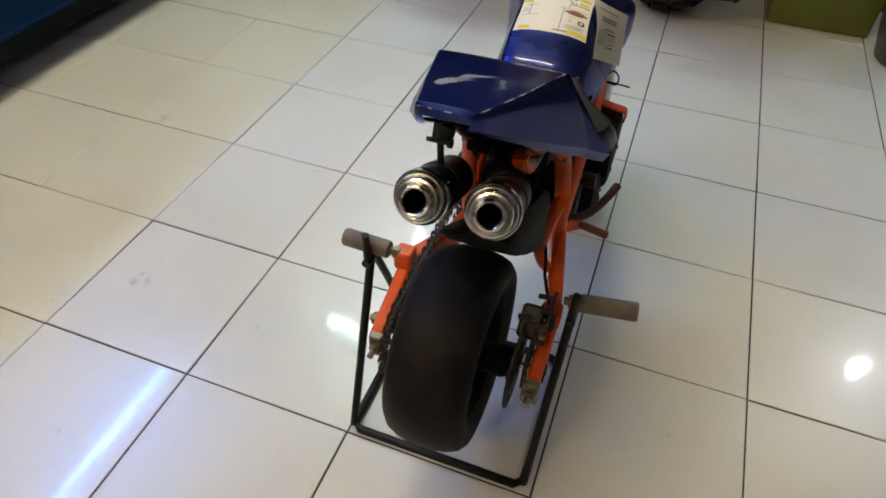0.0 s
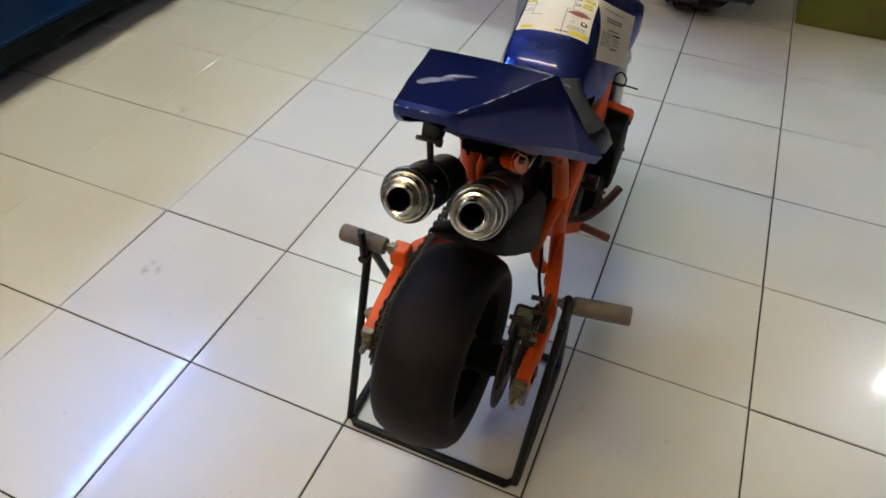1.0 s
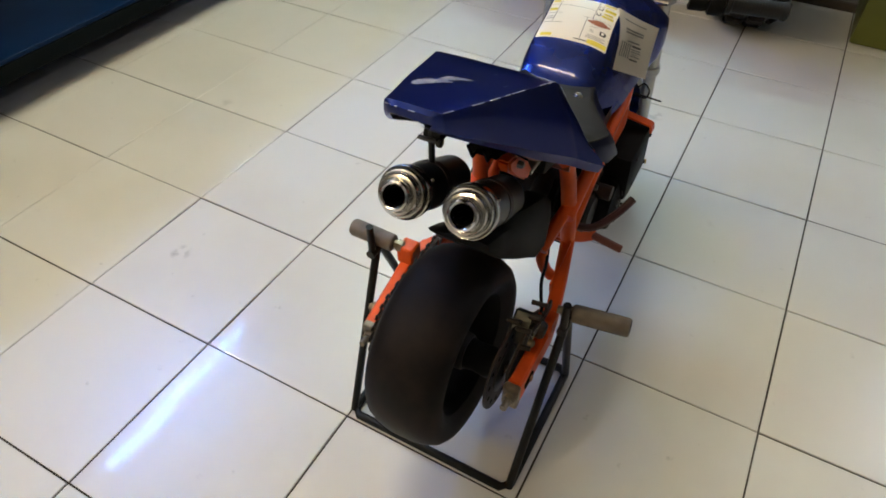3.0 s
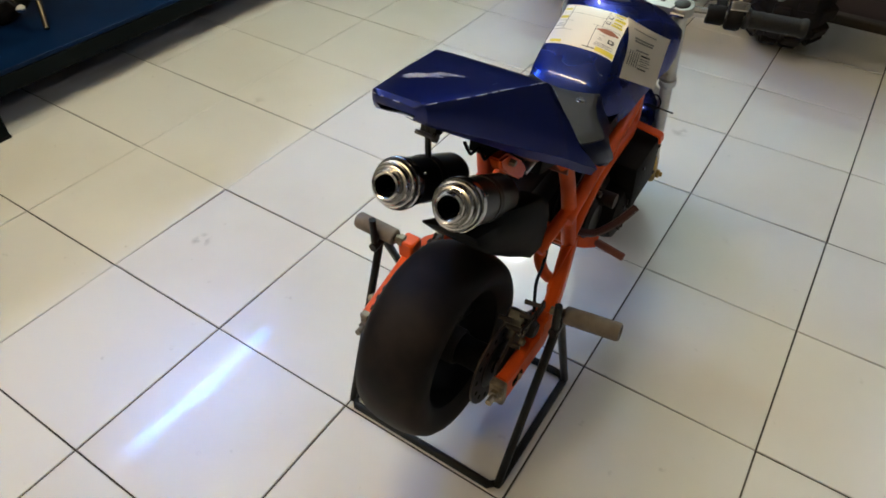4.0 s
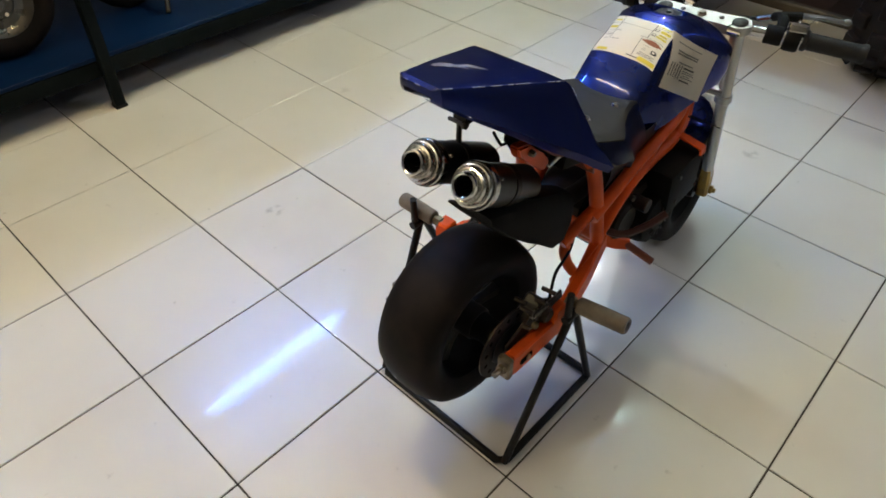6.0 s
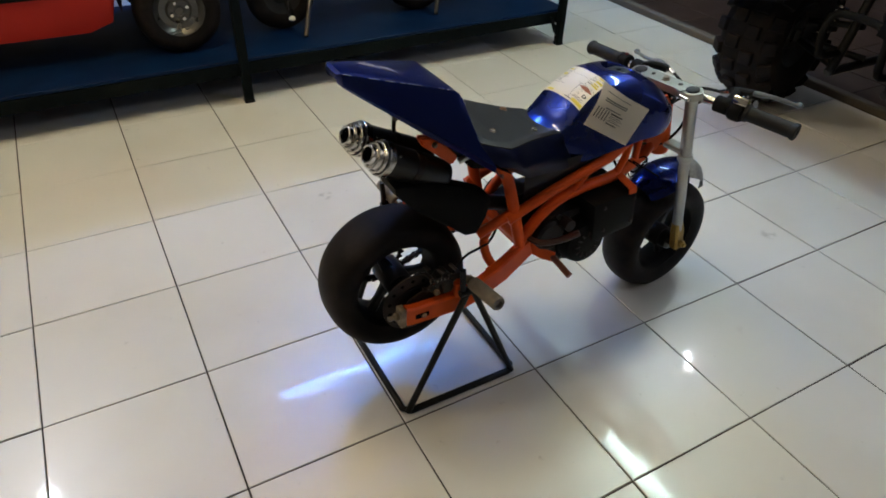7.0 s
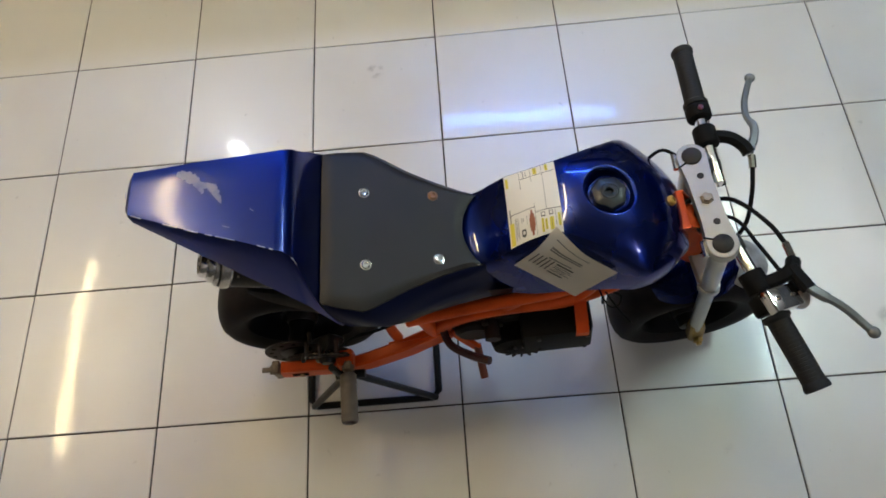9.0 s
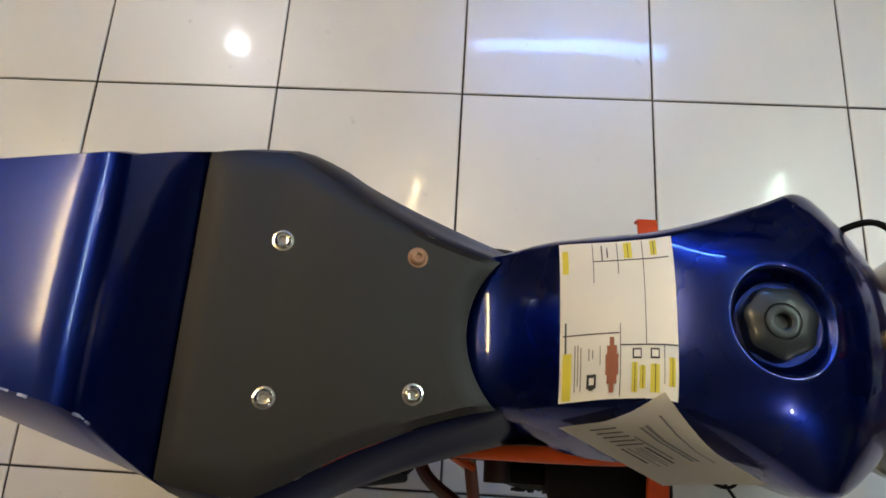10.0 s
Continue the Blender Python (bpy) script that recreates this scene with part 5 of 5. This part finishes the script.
part("lever_ball", bm, LEVER, perch)
part("cable_adjuster", rod(B(), (0.254, 0.731, 0.509), (0.226, 0.734, 0.497), 0.005, 8), STEEL, perch)
bm = lathe(B(), [(0, 0), (0.018, 0), (0.020, 0.003), (0.020, 0.020), (0.018, 0.024), (0, 0.024)], aim(a + d * 0.031, a + d), 22)
th = part("throttle_housing", bm, BLACKMATT, bars, "black throttle collar with a cast cover")
m = Matrix.Translation(a + d * 0.042 + Vector((0.002, 0.010, 0.017))) @ Matrix.Rotation(math.atan2(d.y, d.x), 4, "Z") @ Matrix.Rotation(radians(-18), 4, "X")
part("throttle_cover", box(B(), (0.030, 0.044, 0.016), m, 0.004, 2), CHROME, th, "cast silver throttle cover")
part("cable_elbow", tube(B(), [a + d * 0.042 + Vector((0.002, 0.02, 0.012)), a + d * 0.044 + Vector((0.004, 0.036, 0.008)), a + d * 0.036 + Vector((0.0, 0.046, 0.002))], 0.0075, 12), ALU, th)
for k in (-0.012, 0.012):
    part("cover_screw", lathe(B(), [(0, 0.002), (0.0022, 0.002), (0.003, 0)], m @ at(0, k, 0.008), 8), STEEL, th)

# cables between the levers and the frame
for pts, r in (([(0.112, 0.722, 0.495), (0.145, 0.716, 0.486), (0.180, 0.706, 0.462), (0.190, 0.688, 0.42), (0.182, 0.655, 0.385), (0.190, 0.60, 0.40), (0.21, 0.53, 0.42)], 0.003),
               ([(0.226, 0.734, 0.497), (0.196, 0.722, 0.495), (0.160, 0.698, 0.488), (0.140, 0.682, 0.468), (0.130, 0.650, 0.43), (0.132, 0.60, 0.42)], 0.003),
               ([a + d * 0.036 + Vector((0.0, 0.046, 0.002)), Vector((0.262, 0.722, 0.490)), Vector((0.218, 0.706, 0.484)), Vector((0.175, 0.690, 0.474)), Vector((0.150, 0.664, 0.44)), Vector((0.14, 0.60, 0.41))], 0.0026),
               ([(0.092, 0.628, 0.505), (0.075, 0.605, 0.500), (0.085, 0.58, 0.47), (0.11, 0.56, 0.44)], 0.0024),
               ([(0.200, 0.50, 0.40), (0.206, 0.520, 0.36), (0.206, 0.535, 0.31), (0.200, 0.545, 0.25)], 0.0024),
               ([(0.214, 0.53, 0.375), (0.206, 0.56, 0.352), (0.198, 0.585, 0.352), (0.190, 0.61, 0.362)], 0.0022)):
    part("cable", tube(B(), pts, r, 8, 7), BLACKMATT, bike, "black control cable")
for pts in ([(0.210, 0.535, 0.372), (0.206, 0.552, 0.344), (0.200, 0.572, 0.340), (0.196, 0.592, 0.352)], [(0.205, 0.512, 0.372), (0.206, 0.530, 0.350), (0.200, 0.548, 0.346), (0.190, 0.560, 0.366)],
            [(0.225, 0.51, 0.405), (0.244, 0.515, 0.402), (0.256, 0.524, 0.396), (0.258, 0.534, 0.404), (0.248, 0.538, 0.412), (0.240, 0.530, 0.408)], [(0.236, 0.520, 0.402), (0.258, 0.535, 0.392), (0.277, 0.553, 0.380)]):
    part("loose_wire", tube(B(), pts, 0.0014, 6), BLACKMATT, bike, "loose black wire")
part("collar", lathe(B(), [(0.022, -0.006), (0.026, -0.004), (0.026, 0.004), (0.022, 0.006)], aim((C, 0.6525, 0.42), (C, 0.636, 0.508)) @ at(0, 0, 0.06), 24, closed=True), CAST, frame_part)
print_on_tag("grey_bar", GREYINK, [(0.10, 0.62, 0.88, 0.895), (0.12, 0.60, 0.70, 0.73), (0.12, 0.60, 0.745, 0.775), (0.20, 0.55, 0.56, 0.585), (0.36, 0.62, 0.44, 0.455), (0.36, 0.66, 0.40, 0.415), (0.36, 0.66, 0.32, 0.335), (0.40, 0.58, 0.36, 0.372)])
print_on_tag("dark_bar", INK, [(0.36, 0.62, 0.49, 0.52), (0.36, 0.60, 0.25, 0.275)] + [(0.06 + 0.27 * i / 9, 0.06 + 0.27 * i / 9 + 0.016, 0.27, 0.54) for i in range(0, 9, 2)])

# the bike leans a little to its left on the stand
bike.rotation_euler = (0, radians(-1.0), 0)
bike.location.x += 0.0047

# ---- the paddock stand ----
stand = thing("bike_stand", (0.145, 0.131, 0), "black enamelled steel rod stand under the swingarm of the bike", "bike stand")
R = 0.0068
x0, x1, y0, y1 = 0.006, 0.284, 0.008, 0.256
base = [(x0, y0 + 0.012, R), (x0 + 0.012, y0, R), (x1 - 0.012, y0, R), (x1, y0 + 0.012, R), (x1, y1 - 0.012, R), (x1 - 0.012, y1, R), (x0 + 0.012, y1, R), (x0, y1 - 0.012, R)]
part("base_frame", sweep(B(), base, circle(R, 10), up=(0, 0, 1), closed=True), STAND, stand)
for x, top, ytop in ((x1, (0.290, 0.134, 0.283), 0.134), (x0, (0.004, 0.116, 0.303), 0.116)):
    part("rear_strut", rod(B(), (x, y0 + 0.006, R), top, R * 0.92, 10), STAND, stand)
    part("front_strut", rod(B(), (x, y1 - 0.006, R), top, R * 0.92, 10), STAND, stand)
    part("pin", rod(B(), (top[0], ytop - 0.016, top[2] - 0.004), (top[0], ytop - 0.018, top[2] + 0.040), R * 0.8, 10), STAND, stand)
    part("cradle", rod(B(), (top[0], ytop - 0.022, top[2] - 0.012), (top[0], ytop + 0.024, top[2] - 0.012), R, 10), STAND, stand)

# ---- display rack along the west side ----
rack = thing("display_rack", (-1.55, 0.22, 0), "dark blue two-tier display rack with green-black steel legs", "display rack")
RX0, RX1, RY0, RY1 = -1.98, -1.225, -1.06, 1.51
# the upper deck is unseen; it shades the goods and the floor in front
for z, name in ((0.135, "lower_deck"), (1.06, "upper_deck")):
    bm = box(B(), (RX1 - RX0, RY1 - RY0, 0.012), at((RX0 + RX1) / 2, (RY0 + RY1) / 2, z + 0.006), 0.002)
    deck = part(name, bm, DECK, rack, "blue painted sheet steel deck")
    for x in (RX0 + 0.012, RX1 - 0.012):
        part("edge_beam", sweep(B(), [(x, RY0, z - 0.024), (x, RY1, z - 0.024)], rect(0.024, 0.045, 0.002)), LEG, deck)
    for y in (RY0 + 0.012, 0.13, RY1 - 0.012):
        part("cross_beam", sweep(B(), [(RX0 + 0.024, y, z - 0.022), (RX1 - 0.024, y, z - 0.022)], rect(0.024, 0.04, 0.002)), LEG, deck)
for y in (-1.03, 0.13, 1.48):
    for x in (RX1 + 0.018, RX0 - 0.018):
        leg = part("leg", sweep(B(), [(x, y, 0.006), (x, y, 1.09)], rect(0.030, 0.030, 0.003), up=(0, 1, 0)), LEG, rack)
        part("foot", box(B(), (0.034, 0.034, 0.010), at(x, y, 0.005), 0.002), BLACKMATT, leg)
for y, s in ((-1.03, 1), (1.48, -1)):
    part("brace", sweep(B(), [(RX1 + 0.018, y + s * 0.02, 0.05), (RX1 + 0.018, y + s * 0.05, 0.12)], rect(0.004, 0.028, 0.001), up=(1, 0, 0)), LEG, rack)


def small_wheel(parent, m, R, w, rim, rim_mat=None, name="wheel"):
    top = part(name, lathe(B(), tyre_profile(R, w, rim), m, 48), RUBBER, parent, "black rubber tyre")
    for s in (-1, 1):
        q = m @ Matrix.Diagonal((1, 1, s, 1))
        part("hub_cap", lathe(B(), [(rim, w * 0.36), (rim * 0.96, w * 0.40), (rim * 0.85, w * 0.34), (rim * 0.74, w * 0.24), (rim * 0.5, w * 0.24), (rim * 0.42, w * 0.32), (rim * 0.2, w * 0.34), (rim * 0.16, w * 0.4), (0, w * 0.4)], q, 30), rim_mat or OLDALU, top)
        for k in range(4):
            a = math.pi / 2 * k + 0.4
            part("wheel_nut", lathe(B(), [(0, 0.008), (0.006, 0.008), (0.006, 0)], q @ at(rim * 0.33 * math.cos(a), rim * 0.33 * math.sin(a), w * 0.32), 6), STEEL, top)
    return top


# red ride-on car on the lower deck
DZ = 0.147
kart = thing("ride_on_car", (-1.62, -0.42, DZ), "red plastic ride-on car with black tyres standing on the rack", "toy car")
bm = B()
stations = [(-1.00, 0.16, 0.14, 0.24), (-0.95, 0.21, 0.12, 0.32), (-0.72, 0.235, 0.10, 0.40), (-0.50, 0.235, 0.095, 0.42), (-0.30, 0.235, 0.095, 0.40), (-0.225, 0.235, 0.12, 0.38), (-0.19, 0.225, 0.24, 0.37), (0.10, 0.215, 0.26, 0.35), (0.17, 0.20, 0.16, 0.32), (0.22, 0.15, 0.16, 0.26)]
skin_rows = []
for y, hw, z0, z1 in stations:
    cx = -1.62
    skin_rows.append([Vector((cx - hw * 0.9, y, DZ + z0)), Vector((cx - hw, y, DZ + (z0 + z1) / 2)), Vector((cx - hw * 0.86, y, DZ + z1 - 0.01)), Vector((cx - hw * 0.4, y, DZ + z1)), Vector((cx + hw * 0.4, y, DZ + z1)),
                      Vector((cx + hw * 0.86, y, DZ + z1 - 0.01)), Vector((cx + hw, y, DZ + (z0 + z1) / 2)), Vector((cx + hw * 0.9, y, DZ + z0))])
rows = skin(bm, skin_rows, closed=True)
bm.faces.new(rows[0])
bm.faces.new(rows[-1][::-1])
body = part("body", bm, RED, kart, "red moulded body", 45)
part("window", box(B(), (0.012, 0.40, 0.13), at(-1.390, -0.52, DZ + 0.285), 0.008, 2), BLACKMATT, body, "dark side opening")
for y in (-0.02, -0.80):
    bm = B()
    grid = []
    for j in range(13):
        a = math.pi * (0.02 + 0.96 * j / 12)
        grid.append([Vector((-1.36 - 0.15 * k, y - 0.175 * math.cos(a), DZ + 0.15 + 0.165 * math.sin(a))) for k in (0, 0.5, 1)])
    skin(bm, grid)
    bmesh.ops.solidify(bm, geom=bm.faces[:], thickness=0.005)
    part("wheel_arch", bm, BLACKMATT, kart, "black plastic wheel arch")
for y in (-0.02, -0.80):
    for x in (-1.40, -1.84):
        small_wheel(kart, axis_x(x, y, DZ + 0.142), 0.142, 0.10, 0.086, rim_mat=DARKSTEEL)

# dark mini bike further along the deck
mini = thing("mini_bike", (-1.52, 0.62, DZ), "dark mini motorbike with silver engine parts standing on the rack", "mini bike")
for y in (0.36, 0.93):
    small_wheel(mini, axis_x(-1.47, y, DZ + 0.13), 0.13, 0.06, 0.075, rim_mat=BLACK)
bm = B()
tube(bm, [(-1.47, 0.36, DZ + 0.13), (-1.47, 0.46, DZ + 0.2), (-1.47, 0.62, DZ + 0.18), (-1.47, 0.80, DZ + 0.30), (-1.47, 0.86, DZ + 0.42)], 0.016, 10)
tube(bm, [(-1.47, 0.40, DZ + 0.36), (-1.47, 0.60, DZ + 0.36), (-1.47, 0.80, DZ + 0.38)], 0.014, 10)
for s in (-0.04, 0.04):
    rod(bm, (-1.47 + s, 0.93, DZ + 0.13), (-1.47 + s, 0.84, DZ + 0.46), 0.012, 10)
part("frame", bm, BLACK, mini)
part("engine", box(B(), (0.13, 0.15, 0.13), at(-1.46, 0.60, DZ + 0.22), 0.02, 2), CAST, mini)
part("engine_cover", lathe(B(), [(0, 0.03), (0.03, 0.028), (0.045, 0.015), (0.048, 0)], axis_x(-1.395, 0.58, DZ + 0.21), 28), ALU, mini, "silver engine cover")
part("seat", box(B(), (0.13, 0.30, 0.05), at(-1.47, 0.50, DZ + 0.40), 0.02, 3), BLACKMATT, mini)
part("tank", box(B(), (0.14, 0.20, 0.10), at(-1.47, 0.74, DZ + 0.42), 0.035, 3), BLACK, mini)
part("kickstand", rod(B(), (-1.42, 0.46, DZ + 0.14), (-1.335, 0.40, DZ + 0.005), 0.008, 8), DARKSTEEL, mini)
part("pedal", rod(B(), (-1.43, 0.37, DZ + 0.10), (-1.32, 0.35, DZ + 0.08), 0.012, 10), CHROME, mini)

second = copy_thing(mini, pose(-1.55, 1.18, DZ, 0, 0, 0))
tagged(second, "dark mini motorbike at the far end of the rack")

# ---- quad bike past the front wheel ----
QR, QW = 0.250, 0.21
quad = thing("quad_bike", (-0.088, 2.25, 0), "black quad bike with big knobbly tyres parked by the kerb", "quad bike")
lug = box(B(), (0.024, 2 * math.pi * QR / 18 * 0.5, QW * 0.22), Matrix(), 0.003)
lug_mesh = mesh_from("lug", lug, RUBBER)
for x, y, yaw in ((-0.445, 1.84, 10), (0.270, 1.86, 10), (-0.445, 2.88, 0), (0.270, 2.88, 0)):
    m = Matrix.Translation((x, y, QR + 0.006)) @ Matrix.Rotation(radians(yaw), 4, "Z") @ Matrix.Rotation(radians(90), 4, "Y")
    w = small_wheel(quad, m, QR - 0.004, QW, 0.115, rim_mat=BLACK)
    for k in range(18):
        for u, off in ((-0.42, 0), (-0.14, 0.5), (0.14, 0), (0.42, 0.5)):
            edge = abs(u) > 0.3
            r = QR - (0.030 if edge else 0.006)
            g = new("lug", lug_mesh)
            g.parent = w
            g.matrix_basis = Matrix.Translation((0.088, -2.25, 0)) @ m @ Matrix.Rotation(2 * math.pi * (k + off) / 18, 4, "Z") @ Matrix.Translation((r, 0, u * QW)) @ Matrix.Rotation(radians(-38 if u > 0 else 38) if edge else 0, 4, "Y")
cx = -0.088
for s in (-1, 1):
    for name, a, b, r in (("lower_arm", (0.09, 1.80, 0.22), (0.27, 1.85, 0.24), 0.012), ("lower_arm", (0.09, 1.96, 0.22), (0.27, 1.87, 0.24), 0.012), ("upper_arm", (0.09, 1.88, 0.34), (0.27, 1.86, 0.31), 0.011),
                          ("frame_rail", (0.10, 1.79, 0.20), (0.10, 2.95, 0.20), 0.015), ("frame_post", (0.10, 1.80, 0.20), (0.09, 1.90, 0.60), 0.015), ("upper_frame_rail", (0.09, 1.90, 0.60), (0.09, 2.85, 0.62), 0.015)):
        part(name, rod(B(), (cx + s * a[0], *a[1:]), (cx + s * b[0], *b[1:]), r), BLACK, quad, "black steel tube")
    bm = B()
    coil = [Vector((cx + s * (0.225 - 0.0014 * i + 0.0), 1.87, 0.27 + 0.0034 * i)) + Vector((s * 0.022 * math.cos(i * 0.5), 0.022 * math.sin(i * 0.5), 0)) for i in range(80)]
    sweep(bm, coil, circle(0.0045, 6))
    part("coil_spring", bm, STEEL, quad, "steel coil spring")
    bm = B()
    grid = []
    for j in range(13):
        a = math.pi * (0.05 + 0.9 * j / 12)
        y, z = 1.86 - 0.36 * math.cos(a), 0.36 + 0.35 * math.sin(a)
        grid.append([Vector((cx + s * 0.15, y, z + 0.03)), Vector((cx + s * 0.36, y, z)), Vector((cx + s * 0.49, y, z - 0.03))])
    skin(bm, grid)
    bmesh.ops.solidify(bm, geom=bm.faces[:], thickness=0.006)
    part("mudguard", bm, BLACKMATT, quad, "black plastic mudguard")
part("front_cowl", box(B(), (0.30, 0.34, 0.16), at(cx, 1.90, 0.70), 0.05, 3), REDDARK, quad, "dark red front cowl")
part("seat", box(B(), (0.24, 0.62, 0.10), at(cx, 2.48, 0.70), 0.04, 3), BLACKMATT, quad)
part("engine", box(B(), (0.22, 0.34, 0.24), at(cx, 2.28, 0.38), 0.03, 2), CAST, quad)
part("exhaust_pipe", tube(B(), [(cx + 0.1, 2.15, 0.40), (cx + 0.16, 2.12, 0.33), (cx + 0.17, 2.3, 0.27), (cx + 0.17, 2.7, 0.3)], 0.018, 12), STEEL, quad)
part("bumper", tube(B(), [(cx - 0.10, 1.82, 0.26), (cx - 0.10, 1.70, 0.28), (cx - 0.09, 1.68, 0.40), (cx, 1.68, 0.42), (cx + 0.09, 1.68, 0.40), (cx + 0.10, 1.70, 0.28), (cx + 0.10, 1.82, 0.26)], 0.012, 10), BLACKMATT, quad)
for x in (cx - 0.07, cx + 0.07):
    part("headlamp", lathe(B(), [(0, 0.02), (0.03, 0.016), (0.045, 0), (0.03, -0.05)], Matrix.Translation((x, 1.725, 0.71)) @ Matrix.Rotation(radians(90), 4, "X"), 24), CHROME, quad)

# ---- olive block and pot by the north side ----
bm = box(B(), (0.31, 0.36, 0.62), at(0.757, 2.030, 0.31), 0.012, 2)
block = solo("green_cabinet", bm, GREEN, "olive green painted cabinet standing on the floor", "cabinet", (0.757, 2.030, 0))
bm = lathe(B(), [(0, 0.0), (0.085, 0.0), (0.095, 0.01), (0.118, 0.10), (0.128, 0.19), (0.138, 0.20), (0.138, 0.225), (0.126, 0.225), (0.118, 0.12), (0, 0.11)], at(1.012, 1.735, 0.0), 36)
solo("plant_pot", bm, POT, "dark brown glazed clay pot on the floor", "pot", (1.012, 1.735, 0))

# ---- floor tiles, last ----
PITCH = 0.30


def tile_rows(half, lip):
    """Outline rings of one tile from its foot to its top."""
    return [(half, -0.008), (half, -lip), (half - lip * 0.35, -lip * 0.3), (half - lip, 0.0)]


def tile_geometry(bm, wider):
    rings = []
    for h, z in tile_rows(0.1485, 0.0014):
        rings.append([bm.verts.new((sx * (h + wider), sy * h, z)) for sx, sy in ((-1, -1), (1, -1), (1, 1), (-1, 1))])
    for a, b in zip(rings, rings[1:]):
        for i in range(4):
            bm.faces.new((a[i], a[(i + 1) % 4], b[(i + 1) % 4], b[i]))
    bm.faces.new(rings[-1])


# the joints beside the rack are tighter than the rest
TIGHT = 0.0008
one = B()
tile_geometry(one, 0)
tile_mesh = mesh_from("tile", one, TILE, 20)
one = B()
tile_geometry(one, TIGHT)
west_mesh = mesh_from("tile", one, TILE, 20)
brown_mesh = tile_mesh.copy()
brown_mesh.materials.clear()
brown_mesh.materials.append(BROWNTILE)
lay = random.Random(11)
far_tiles = {False: ([], []), True: ([], [])}
for i in range(-9, 11):
    for j in range(-12, 14):
        tilt = pose((i + 0.5) * PITCH, (j + 0.5) * PITCH, lay.uniform(-0.0003, 0.0003), lay.gauss(0, 0.17), lay.gauss(0, 0.17), lay.gauss(0, 0.05))
        brown = j >= 7
        if -6 <= i < 6 and -6 <= j < 8:
            ob = new("tile", brown_mesh if brown else west_mesh if i < -2 else tile_mesh)
            ob.parent = floor
            ob.matrix_basis = tilt
        else:
            vs, fs = far_tiles[brown]
            for h, z in tile_rows(0.1485, 0.0014):
                vs.extend(tilt @ Vector((sx * (h + (TIGHT if i < -2 else 0)), sy * h, z)) for sx, sy in ((-1, -1), (1, -1), (1, 1), (-1, 1)))
            k = len(vs) - 16
            for r in range(3):
                for c in range(4):
                    fs.append((k + 4 * r + c, k + 4 * r + (c + 1) % 4, k + 4 * r + 4 + (c + 1) % 4, k + 4 * r + 4 + c))
            fs.append((k + 12, k + 13, k + 14, k + 15))
for brown, (vs, fs) in far_tiles.items():
    me = bpy.data.meshes.new("far_tiles")
    me.from_pydata([tuple(v) for v in vs], [], fs)
    me.materials.append(BROWNTILE if brown else TILE)
    ob = new("far_tiles", me)
    ob.parent = floor
    tagged(ob, kind="stuff")
